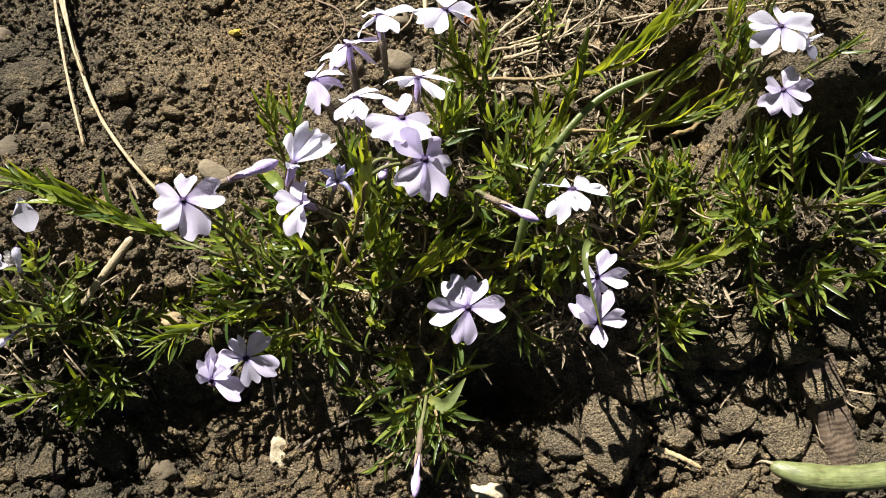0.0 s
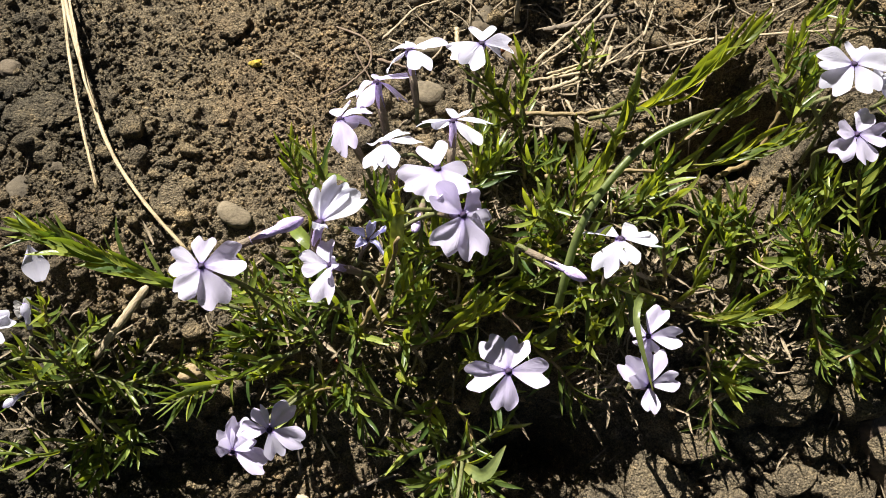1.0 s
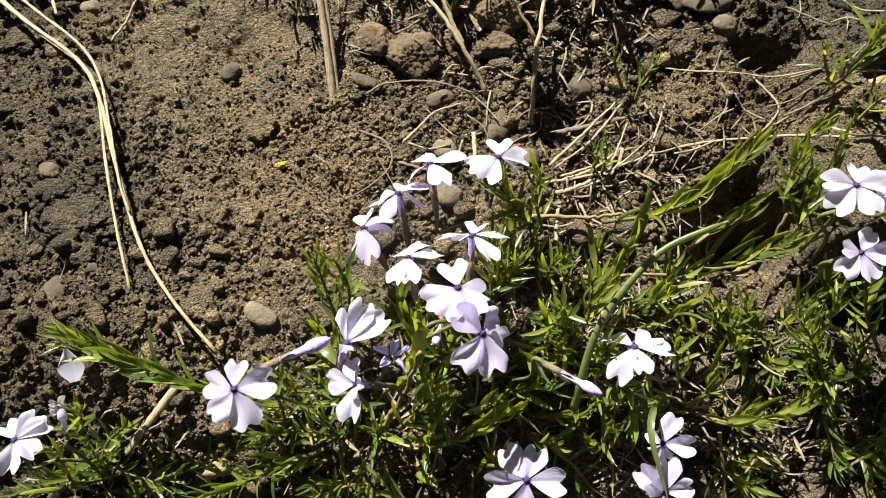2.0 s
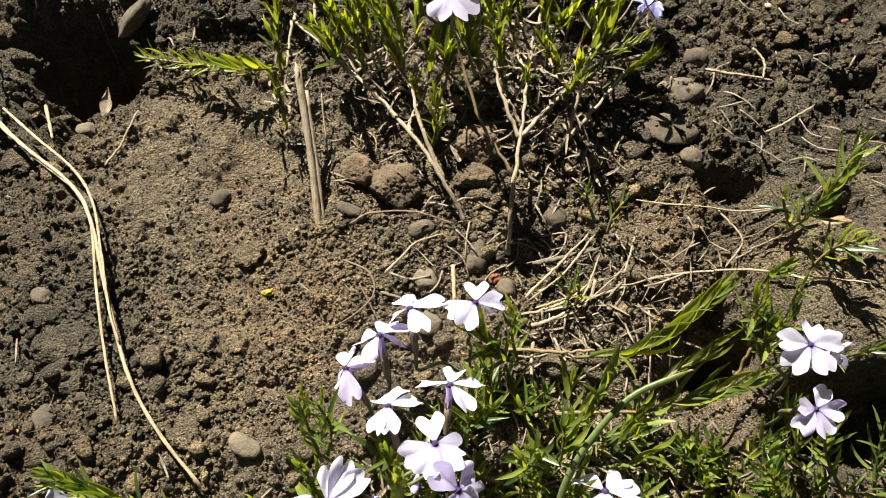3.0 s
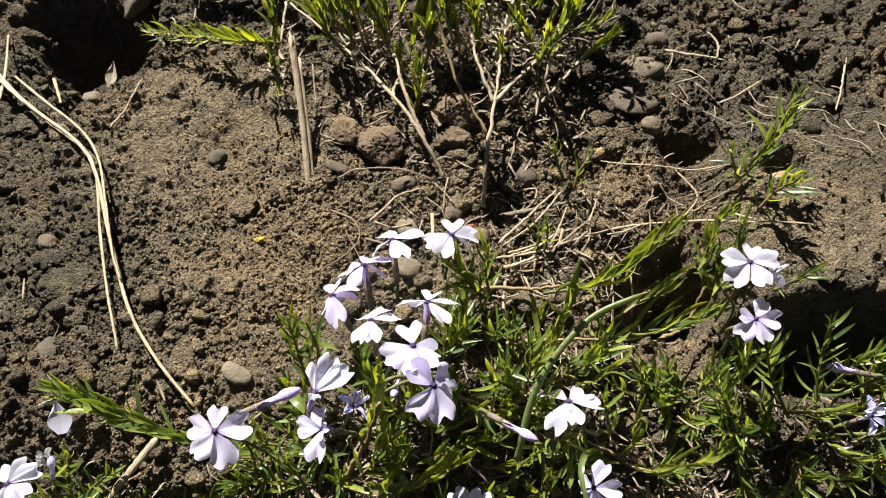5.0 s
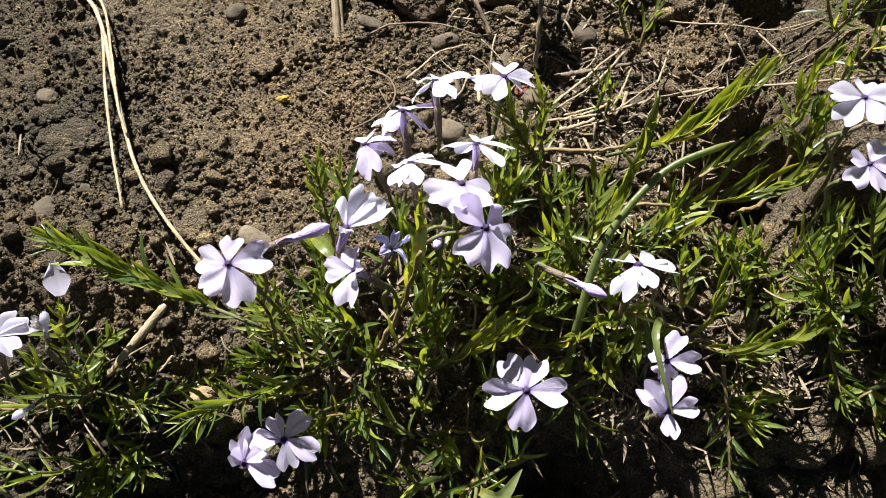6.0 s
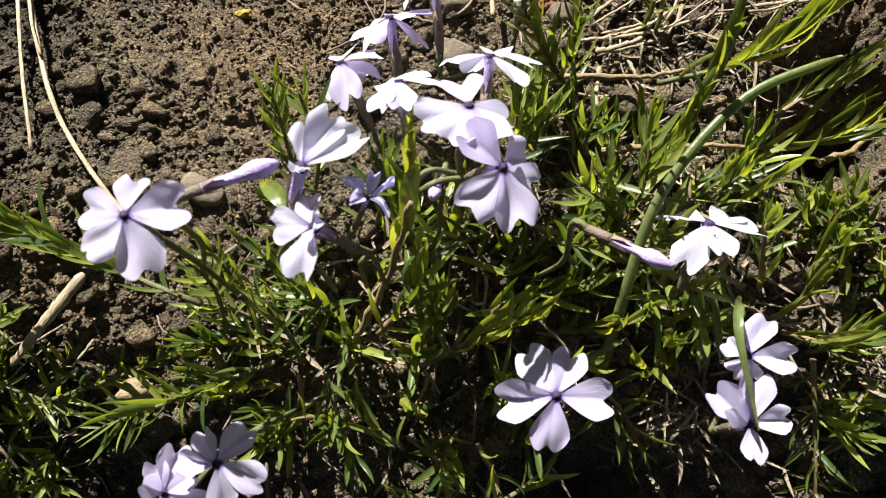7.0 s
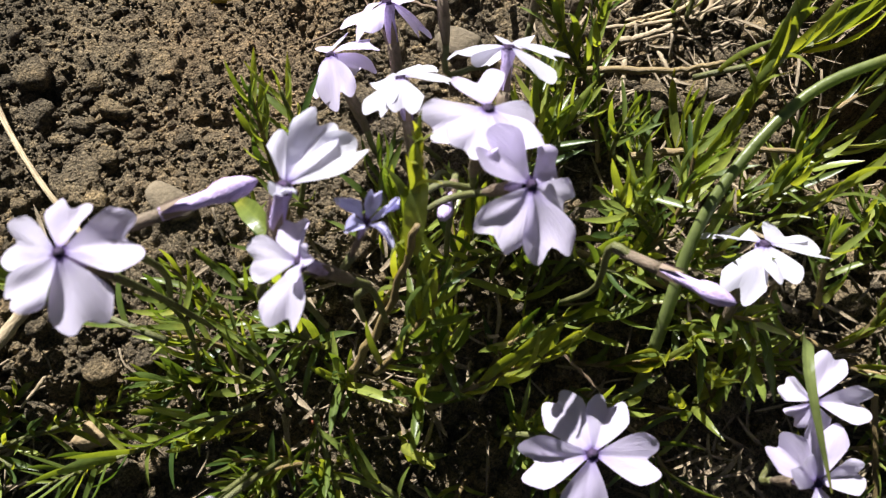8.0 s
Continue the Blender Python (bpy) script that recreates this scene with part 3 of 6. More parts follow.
for _k, _v in PETAL_SHAPES.items():
    _p = {"flat": (0.02, 0.22, 0.40), "folded": (0.12, 0.45, 0.35), "reflexed": (0.22, 0.1, 0.34), "slim": (0.08, 0.4, 0.28), "withered": (0.3, 0.6, 0.26)}[_k]
    for _s, _n in ((0.13, 0.24), (-0.16, 0.18), (0.08, 0.32), (-0.06, 0.16)):
        _v.append(petal_data(_p[0] + _s * 0.5, 0.0, _p[1] + _s, _n, _p[2] * (1 - 0.5 * abs(_s)), 1.0 + 4 * abs(_s), 2.0 if _k == "withered" else 0.0, _s))
PETAL_MESHES = {(k, mat.name): [mesh_from("petal", *d[:2], mat, d[2]) for d in v] for k, v in PETAL_SHAPES.items() for mat in (PETAL, PETAL_WHITE, PETAL_BLUE)}

V_FRONT, V_RIGHT, V_UP = Vector((0, -0.37, 0.93)).normalized(), Vector((1, 0, 0)), Vector((0, 0.93, 0.37)).normalized()


def facing(right, up):
    """A direction turned by degrees to the side and backwards from the open front."""
    a, b = radians(right), radians(up)
    return V_FRONT * math.cos(a) * math.cos(b) + V_RIGHT * math.sin(a) + V_UP * math.cos(a) * math.sin(b)


EYE_DATA = tube([(0, 0, -0.0016), (0, 0, -0.0002), (0, 0, 0.0003), (0, 0, 0.00042), (0, 0, 0.0001), (0, 0, -0.0003)], [0.0005, 0.0007, 0.00080, 0.0007, 0.0005, 0.0003], 12)
EYE_MESH = mesh_from("throat", *EYE_DATA[:2], THROAT)
_av, _af = lump(3, 1, 0.2)
ANTHER_MESH = mesh_from("anther", _av * 0.00026, _af, ANTHER)


def calyx_data():
    vs, fs, uv = tube([(0, 0, -0.0145), (0, 0, -0.0135), (0, 0, -0.011), (0, 0, -0.008), (0, 0, -0.006)], [0.0005, 0.0007, 0.00095, 0.00098, 0.00098], 10)
    for k in range(5):
        a = 2 * math.pi * k / 5
        c, s = math.cos(a), math.sin(a)
        n = len(vs)
        for dr, da, z in ((0.0011, -0.5, -0.0062), (0.0011, 0.5, -0.0062), (0.0014, -0.22, -0.004), (0.0014, 0.22, -0.004), (0.0018, 0, -0.0022)):
            vs.append(Vector((math.cos(a + da) * dr, math.sin(a + da) * dr, z)))
            uv.append((0.5, 0.5))
        fs += [(n, n + 1, n + 3, n + 2), (n + 2, n + 3, n + 4)]
    return vs, fs, uv


CALYX_MESH = mesh_from("calyx", *calyx_data()[:2], CALYX, calyx_data()[2])
_t = tube([(0, 0, -0.011), (0, 0, -0.006), (0, 0, -0.002), (0, 0, -0.0003)], [0.0008, 0.0009, 0.00085, 0.0012], 10, caps=False)
TUBE_MESH = mesh_from("corolla_tube", *_t[:2], TUBE, _t[2])


def stalk_mesh(points, r, mat):
    vs, fs, uv = tube(spline(points, 12), [r * (1.15 - 0.3 * i / 11) for i in range(12)], 7)
    return mesh_from("stalk", vs, fs, mat, uv)


def flower(plant, centre, right, up, size, foot, form="flat", mat=PETAL, spread=(), label="", rnd=RND):
    """An open flower on its stalk; spread gives each petal's turn, lift and length."""
    c, n = Vector(centre), facing(right, up)
    x = V_RIGHT - n * V_RIGHT.dot(n)
    if x.length < 0.2:
        x = V_UP - n * V_UP.dot(n)
    x.normalize()
    y = n.cross(x)
    m = Matrix.Translation(c - plant.origin) @ Matrix((x, y, n)).transposed().to_4x4()
    k = size / 0.0185
    m_k = m @ Matrix.Scale(k, 4)
    end = c - n * 0.0140 * k
    f = Vector(foot)
    way = (f - end)
    midp = end - n * min(0.006, way.length * 0.3)
    midp2 = end.lerp(f, 0.55) + Vector((0, 0, 0.003))
    head = child("flower", stalk_mesh([end - plant.origin, midp - plant.origin, midp2 - plant.origin, f - plant.origin], 0.0006, STEM_GREEN), plant.base, label=label or "pale lilac five-petalled flower")
    child("calyx", CALYX_MESH, head, m_k)
    child("corolla_tube", TUBE_MESH, head, m_k)
    child("throat", EYE_MESH, head, m_k)
    child("anther", ANTHER_MESH, head, m_k @ Matrix.Translation((0.0002, 0.0001, 0.0001)))
    shapes = PETAL_MESHES[(form, mat.name)]
    for turn, lift, long in spread:
        pm = m @ Matrix.Rotation(radians(turn), 4, "Z") @ Matrix.Translation((0.0003, 0, 0.0002)) @ Matrix.Rotation(-radians(lift), 4, "Y") @ Matrix.Rotation(radians(rnd.uniform(-10, 10)), 4, "X") @ Matrix.Scale(size * 0.5 * long, 4)
        child("petal", shapes[rnd.randrange(7)], head, pm)
    return head


def bud(plant, tip, base, foot, r=0.0013, label="closed lilac flower bud", mat=TUBE, cup=1.0):
    """A twisted closed bud on its tube and calyx."""
    t, b, f = Vector(tip), Vector(base), Vector(foot)
    w = (b - t).normalized()
    o = plant.origin
    head = child("bud", stalk_mesh([b + w * 0.004 * cup - o, b + w * 0.008 * cup - o, f.lerp(b, 0.4) + Vector((0, 0, 0.002)) - o, f - o], 0.0006, STEM_GREEN), plant.base, label=label)
    ln = (b - t).length
    line = [t.lerp(b, s) - o for s in (0, 0.06, 0.16, 0.3, 0.42, 0.5, 0.7, 1.0)]
    vs, fs, uv = tube(line, [0.0002, r * 0.6, r * 1.05, r * 1.25, r * 1.0, r * 0.7, r * 0.62, r * 0.66], 10)
    for i, v in enumerate(vs):
        ring, kk = divmod(i, 10)
        if 0 < ring < 5:
            ax = line[ring]
            vs[i] = ax + (v - ax) * (1 + 0.13 * math.cos(2.5 * 2 * math.pi * kk / 10 + ring * 0.9))
    child("corolla", mesh_from("corolla", vs, fs, mat, uv), head)
    x = w.orthogonal().normalized()
    m = Matrix.Translation(b - o) @ Matrix((x, (-w).cross(x), -w)).transposed().to_4x4() @ Matrix.Scale(cup, 4) @ Matrix.Translation((0, 0, 0.0065))
    child("calyx", CALYX_MESH, head, m)
    return head


# ---- creeping phlox clumps ----
main_phlox = Plant("creeping_phlox", (-0.02, 0.08, gz(-0.02, 0.08)), "creeping phlox clump with pale lilac flowers on dry soil")
side_phlox = Plant("creeping_phlox", (-0.118, 0.062, gz(-0.118, 0.062)), "small creeping phlox clump with dull green leaves and a bud")
right_phlox = Plant("creeping_phlox", (0.125, 0.10, gz(0.125, 0.10)), "creeping phlox clump growing below a soil crust")
rear_phlox = Plant("creeping_phlox", (-0.01, 0.215, gz(-0.01, 0.215)), "leggy creeping phlox with bare woody stems and few flowers")
seedling_a = Plant("phlox_sprout", (0.125, 0.185, gz(0.125, 0.185)), "upright green phlox sprout on bare crusted soil")
seedling_b = Plant("phlox_sprout", (0.047, 0.195, gz(0.047, 0.195)), "tiny green phlox sprout among dry twigs")
seedling_c = Plant("phlox_sprout", (0.036, 0.167, gz(0.036, 0.167)), "tiny green phlox sprout at a clump's edge")
rear_phlox.tight = 0.66

# main clump
shoot(main_phlox, (-0.0484, 0.1052, 0.0164), (-0.0518, 0.1168, 0.0437), 7, 0.013, own=True)
shoot(main_phlox, (-0.0467, 0.1069, 0.0168), (-0.046, 0.1166, 0.0457), 6, 0.012, own=True)
shoot(main_phlox, (-0.03, 0.085, 0.0133), (-0.0203, 0.0962, 0.0599), 9, 0.014, mid=(-0.0229, 0.0893, 0.0363), own=True, wide=1.15)
shoot(main_phlox, (-0.0024, 0.1123, 0.0174), (0.0006, 0.1236, 0.0439), 6, 0.013, own=True)
shoot(main_phlox, (-0.0041, 0.1178, 0.0177), (0.0075, 0.117, 0.0416), 6, 0.013, own=True)
shoot(main_phlox, (0.0165, 0.139, 0.0163), (0.0009, 0.142, 0.0447), 6, 0.013, own=True)
shoot(main_phlox, (0.0166, 0.1399, 0.0163), (0.0139, 0.1461, 0.0427), 6, 0.012, own=True)
shoot(main_phlox, (0.0353, 0.1386, 0.0239), (0.079, 0.1536, 0.0449), 11, 0.016, mid=(0.0553, 0.1376, 0.0367), own=True, wide=1.1)
shoot(main_phlox, (0.036, 0.1162, 0.0254), (0.0404, 0.1249, 0.0534), 7, 0.017, own=True, wide=1.1)
shoot(main_phlox, (0.0553, 0.1201, 0.0247), (0.0939, 0.1308, 0.0222), 9, 0.015, mid=(0.0735, 0.1255, 0.0213), own=True, wide=1.1)
shoot(main_phlox, (0.0593, 0.1274, 0.025), (0.0762, 0.1374, 0.0274), 6, 0.015, own=True)
shoot(main_phlox, (0.0418, 0.1027, 0.0237), (0.0568, 0.1071, 0.0384), 6, 0.014, own=True, wide=1.1)
shoot(main_phlox, (0.0243, 0.1001, 0.021), (0.0275, 0.1112, 0.0432), 7, 0.013)
shoot(main_phlox, (0.0271, 0.1008, 0.0192), (0.0136, 0.102, 0.0376), 6, 0.012)
shoot(main_phlox, (0.061, 0.0799, 0.0128), (0.0884, 0.0794, 0.0246), 8, 0.014, mid=(0.0719, 0.0764, 0.017), own=True, wide=1.1)
shoot(main_phlox, (0.0585, 0.0821, 0.0139), (0.0604, 0.0867, 0.036), 6, 0.015, own=True)
shoot(main_phlox, (0.0685, 0.0747, 0.0102), (0.0733, 0.0402, -0.0127), 8, 0.01, mid=(0.0716, 0.0587, -0.0012), own=True)
shoot(main_phlox, (0.0481, 0.0934, 0.0208), (0.0396, 0.0739, 0.0195), 5, 0.013, own=True)
shoot(main_phlox, (0.0457, 0.0904, 0.0196), (0.0304, 0.0799, 0.0208), 5, 0.012)
shoot(main_phlox, (-0.0058, 0.0533, 0.0067), (-0.0026, 0.0319, 0.004), 7, 0.012, mid=(-0.0009, 0.0443, 0.0033), own=True)
shoot(main_phlox, (-0.0406, 0.0674, 0.0083), (-0.0319, 0.0455, 0.0027), 6, 0.012, own=True)
shoot(main_phlox, (-0.0519, 0.0684, 0.0108), (-0.0904, 0.0533, 0.0048), 9, 0.013, mid=(-0.0717, 0.0604, 0.0083), own=True, wide=1.1)
shoot(main_phlox, (-0.0647, 0.0756, 0.0086), (-0.0666, 0.083, 0.0304), 6, 0.012)
shoot(main_phlox, (-0.0187, 0.068, 0.0146), (0.0022, 0.0753, 0.0284), 7, 0.014, mid=(-0.0091, 0.0714, 0.0214), own=True)
shoot(main_phlox, (-0.0657, 0.0764, 0.0251), (-0.1269, 0.0971, 0.034), 32, 0.0134, mid=(-0.1004, 0.0876, 0.0304), own=True, wide=1.45, hug=0.5)
shoot(main_phlox, (-0.0284, 0.0737, 0.0177), (-0.0167, 0.0838, 0.0388), 7, 0.013)
shoot(main_phlox, (-0.0412, 0.0794, 0.0207), (-0.0517, 0.0847, 0.0352), 6, 0.012)
shoot(main_phlox, (-0.045, 0.0681, 0.0127), (-0.0526, 0.0774, 0.0276), 6, 0.012)
shoot(main_phlox, (0.018, 0.1207, 0.0196), (0.0176, 0.1201, 0.0356), 6, 0.012)
shoot(main_phlox, (0.0085, 0.0956, 0.0237), (0.0146, 0.0879, 0.0366), 6, 0.012)
shoot(main_phlox, (0.0179, 0.0707, 0.0035), (0.0325, 0.0552, -0.0037), 6, 0.013, mid=(0.0262, 0.0642, 0.0023), own=True)
shoot(main_phlox, (-0.0089, 0.045, -0.0055), (-0.0255, 0.0396, -0.0019), 5, 0.013)
shoot(main_phlox, (0.0347, 0.1625, 0.0168), (0.0343, 0.1618, 0.0327), 5, 0.009)
shoot(main_phlox, (0.0554, 0.0875, 0.0184), (0.0506, 0.0942, 0.0371), 6, 0.012)
shoot(main_phlox, (-0.0221, 0.0519, 0.0036), (-0.0328, 0.0595, 0.016), 6, 0.012)
shoot(main_phlox, (-0.0027, 0.0352, 0.0024), (-0.0187, 0.0174, 0.001), 5, 0.012, mid=(-0.0056, 0.0284, 0.0019))
shoot(main_phlox, (-0.0021, 0.0324, 0.004), (0.0032, 0.0177, -0.0011), 5, 0.011)
shoot(main_phlox, (-0.0039, 0.0298, 0.0039), (-0.015, 0.0302, 0.0068), 4, 0.012)
shoot(main_phlox, (-0.0022, 0.0403, 0.0033), (0.0092, 0.0488, 0.0056), 4, 0.01)
# clump on the left slope
shoot(side_phlox, (-0.1071, 0.0598, -0.0006), (-0.077, 0.0682, 0.0104), 7, 0.009, mid=(-0.0936, 0.0634, 0.0042))
shoot(side_phlox, (-0.1229, 0.0654, 0.0052), (-0.1083, 0.0732, 0.0234), 6, 0.011, own=True)
shoot(side_phlox, (-0.1286, 0.0592, 0.0018), (-0.1452, 0.0547, 0.0075), 7, 0.012, own=True)
shoot(side_phlox, (-0.1187, 0.0434, -0.0055), (-0.1451, 0.04, 0.0006), 8, 0.012, mid=(-0.1306, 0.0381, -0.0035), own=True)
shoot(side_phlox, (-0.1253, 0.0666, 0.0078), (-0.1195, 0.076, 0.0308), 6, 0.011, own=True)
shoot(side_phlox, (-0.118, 0.0624, 0.0034), (-0.0988, 0.0556, 0.0056), 6, 0.01)
shoot(side_phlox, (-0.1323, 0.056, 0.0001), (-0.1297, 0.0654, 0.0212), 6, 0.012, own=True)
shoot(side_phlox, (-0.1158, 0.05, -0.0042), (-0.1034, 0.0405, -0.0076), 6, 0.01)
shoot(side_phlox, (-0.1436, 0.0334, -0.0098), (-0.1561, 0.0422, 0.0015), 6, 0.012)
# clump under the crust
shoot(right_phlox, (0.1201, 0.0962, 0.0137), (0.1058, 0.1138, 0.0396), 7, 0.0123, own=True)
shoot(right_phlox, (0.1292, 0.0944, 0.0135), (0.1304, 0.1217, 0.0382), 8, 0.0115, own=True)
shoot(right_phlox, (0.101, 0.0886, 0.0125), (0.085, 0.1008, 0.0404), 7, 0.0098, own=True)
shoot(right_phlox, (0.1186, 0.0818, 0.0156), (0.1037, 0.0651, 0.015), 5, 0.0107, mid=(0.1164, 0.0725, 0.015), own=True)
shoot(right_phlox, (0.1186, 0.0818, 0.0156), (0.1168, 0.0638, 0.0164), 4, 0.0098, own=True)
shoot(right_phlox, (0.1175, 0.0973, 0.0158), (0.1349, 0.0923, 0.0318), 7, 0.0107, own=True)
shoot(right_phlox, (0.1021, 0.0863, 0.0136), (0.102, 0.0629, 0.0098), 5, 0.0098, mid=(0.0989, 0.0784, 0.014), own=True)
shoot(right_phlox, (0.1406, 0.109, 0.004), (0.1451, 0.1139, 0.0312), 7, 0.0107)
shoot(right_phlox, (0.1134, 0.0918, 0.0148), (0.087, 0.0855, 0.0294), 7, 0.0098)
shoot(right_phlox, (0.1273, 0.0913, 0.016), (0.1336, 0.0781, 0.0258), 6, 0.0098)
shoot(right_phlox, (0.107, 0.1084, 0.0094), (0.1011, 0.1104, 0.0334), 6, 0.0098)
shoot(right_phlox, (0.1408, 0.0884, 0.0137), (0.1434, 0.087, 0.0354), 6, 0.0107)
shoot(right_phlox, (0.0977, 0.1466, 0.0151), (0.0919, 0.1497, 0.0476), 8, 0.0123, own=True)
shoot(right_phlox, (0.1012, 0.1413, 0.0172), (0.0979, 0.1444, 0.0459), 7, 0.0115, own=True)
shoot(right_phlox, (0.1031, 0.1461, 0.0407), (0.0993, 0.1507, 0.0572), 6, 0.0098)
shoot(right_phlox, (0.1003, 0.1633, 0.0272), (0.1015, 0.1601, 0.0476), 6, 0.0107)
shoot(right_phlox, (0.1125, 0.133, 0.0394), (0.1198, 0.132, 0.0553), 6, 0.0098, own=True)
shoot(right_phlox, (0.101, 0.1339, 0.0143), (0.095, 0.1447, 0.0433), 8, 0.0115)
# clump behind
shoot(rear_phlox, (-0.0759, 0.2943, 0.0253), (-0.1271, 0.3199, 0.0468), 14, 0.01288, mid=(-0.0967, 0.3091, 0.0361), own=True)
shoot(rear_phlox, (-0.0756, 0.2978, 0.0293), (-0.1023, 0.3396, 0.053), 14, 0.01472, mid=(-0.0854, 0.3113, 0.0411), own=True)
shoot(rear_phlox, (-0.0736, 0.289, 0.0274), (-0.065, 0.3277, 0.063), 13, 0.01472, own=True)
shoot(rear_phlox, (-0.0747, 0.2518, 0.0207), (-0.0754, 0.2775, 0.0477), 10, 0.01196, own=True)
shoot(rear_phlox, (-0.0725, 0.2313, 0.0199), (-0.0757, 0.2459, 0.037), 7, 0.0092)
shoot(rear_phlox, (-0.0751, 0.2617, 0.0243), (-0.1359, 0.2682, 0.0231), 14, 0.01104, mid=(-0.0947, 0.2542, 0.0330), own=True)
shoot(rear_phlox, (-0.0319, 0.2682, 0.0284), (-0.0396, 0.2902, 0.0535), 11, 0.0138, own=True)
shoot(rear_phlox, (-0.0263, 0.2549, 0.0292), (-0.035, 0.2657, 0.0485), 10, 0.01288, own=True)
shoot(rear_phlox, (-0.0174, 0.2468, 0.0277), (-0.011, 0.2609, 0.0487), 10, 0.01196)
shoot(rear_phlox, (-0.0147, 0.2235, 0.0231), (-0.012, 0.2333, 0.0405), 7, 0.01012)
shoot(rear_phlox, (0.0167, 0.2842, 0.0329), (0.0123, 0.294, 0.0515), 8, 0.01104)
shoot(rear_phlox, (0.0294, 0.2856, 0.0352), (0.0313, 0.3079, 0.0565), 11, 0.0138, own=True)
shoot(rear_phlox, (0.0318, 0.2953, 0.0282), (0.0421, 0.311, 0.0521), 10, 0.01288, own=True)
shoot(rear_phlox, (0.054, 0.3063, 0.028), (0.0456, 0.311, 0.0554), 8, 0.01288, own=True)
shoot(rear_phlox, (0.054, 0.3063, 0.028), (0.0602, 0.3093, 0.0503), 8, 0.01196, own=True)
shoot(rear_phlox, (0.0402, 0.2496, 0.0322), (0.0512, 0.2618, 0.0476), 10, 0.01196, own=True)
shoot(rear_phlox, (0.0381, 0.2494, 0.0282), (0.0271, 0.2568, 0.0462), 8, 0.01104)
shoot(rear_phlox, (-0.0236, 0.3314, 0.029), (-0.0231, 0.3485, 0.049), 10, 0.01288)
shoot(rear_phlox, (-0.0215, 0.2681, 0.0324), (-0.016, 0.2817, 0.0538), 10, 0.01196)
shoot(rear_phlox, (-0.0415, 0.2565, 0.027), (-0.0457, 0.2679, 0.0403), 8, 0.01012)
shoot(rear_phlox, (0.0542, 0.2624, 0.0276), (0.0718, 0.2707, 0.0332), 7, 0.0092)
shoot(rear_phlox, (0.0189, 0.2702, 0.0299), (0.0159, 0.2812, 0.0473), 8, 0.01104)
shoot(rear_phlox, (0.0038, 0.2837, 0.0334), (0.0166, 0.3031, 0.0458), 8, 0.01104)
# seedlings on the bare soil
shoot(seedling_a, (0.1099, 0.182, 0.0318), (0.1217, 0.1939, 0.0688), 10, 0.013, mid=(0.1137, 0.1819, 0.051), own=True, wide=1.1)
shoot(seedling_a, (0.1114, 0.1832, 0.0345), (0.107, 0.1911, 0.0427), 5, 0.011)
shoot(seedling_a, (0.1132, 0.1657, 0.0371), (0.1198, 0.1657, 0.0591), 6, 0.012, own=True)
shoot(seedling_b, (0.0471, 0.1934, 0.019), (0.0421, 0.1988, 0.0332), 5, 0.009)
shoot(seedling_b, (0.0513, 0.1884, 0.0187), (0.0557, 0.1951, 0.0306), 5, 0.009)
shoot(seedling_c, (0.0377, 0.1596, 0.0185), (0.0365, 0.1639, 0.0307), 5, 0.008)


def fill(plant, cx, cy, rx, ry, count, seed, low=0.010, high=0.024, length=0.0116, pairs=(5, 9), out=0.011, bare=0.10):
    """Inner shoots of a clump, leaning outwards."""
    r = random.Random(seed)
    for _ in range(count):
        a, q = r.uniform(0, 2 * math.pi), math.sqrt(r.random())
        x, y = cx + rx * q * math.cos(a), cy + ry * q * math.sin(a)
        z = gz(x, y)
        lean = out * (0.3 + q) * r.uniform(0.5, 1.3)
        d = Vector((math.cos(a) + r.uniform(-0.7, 0.7), math.sin(a) + r.uniform(-0.7, 0.7), 0)).normalized()
        up = r.uniform(low, high) * (1.1 - 0.45 * q)
        shoot(plant, (x, y, z + 0.001), (x + d.x * lean, y + d.y * lean, z + up), r.randint(*pairs), length * r.uniform(0.8, 1.2), rnd=r, wide=1.15, bare=bare)


fill(main_phlox, -0.022, 0.078, 0.045, 0.024, 44, 5, 0.010, 0.029)
fill(main_phlox, 0.026, 0.105, 0.034, 0.022, 24, 6, 0.008, 0.025)
fill(main_phlox, 0.052, 0.072, 0.026, 0.014, 10, 7, 0.008, 0.018)
# a low rosette round the front bud
front = random.Random(19)
for i, (fx, fy) in enumerate(((-0.0120, 0.0250), (-0.0060, 0.0200), (0.0010, 0.0230), (-0.0100, 0.0310), (0.0020, 0.0300))):
    shoot(main_phlox, (-0.0040, 0.0400, 0.010), (fx, fy, 0.0165), 5, 0.0115, rnd=front, bare=0.3)
fill(side_phlox, -0.129, 0.053, 0.018, 0.013, 13, 8, 0.008, 0.018, 0.010)
fill(right_phlox, 0.128, 0.092, 0.030, 0.014, 12, 9)
fill(right_phlox, 0.098, 0.108, 0.016, 0.014, 5, 10, 0.008, 0.018)
fill(right_phlox, 0.083, 0.096, 0.014, 0.012, 7, 21, 0.008, 0.020)
fill(right_phlox, 0.116, 0.080, 0.014, 0.008, 4, 22, 0.006, 0.014)
fill(rear_phlox, -0.024, 0.266, 0.026, 0.017, 18, 12, 0.030, 0.054, 0.0150, bare=0.5)
fill(rear_phlox, 0.030, 0.264, 0.027, 0.018, 19, 13, 0.028, 0.054, 0.0150, bare=0.5)


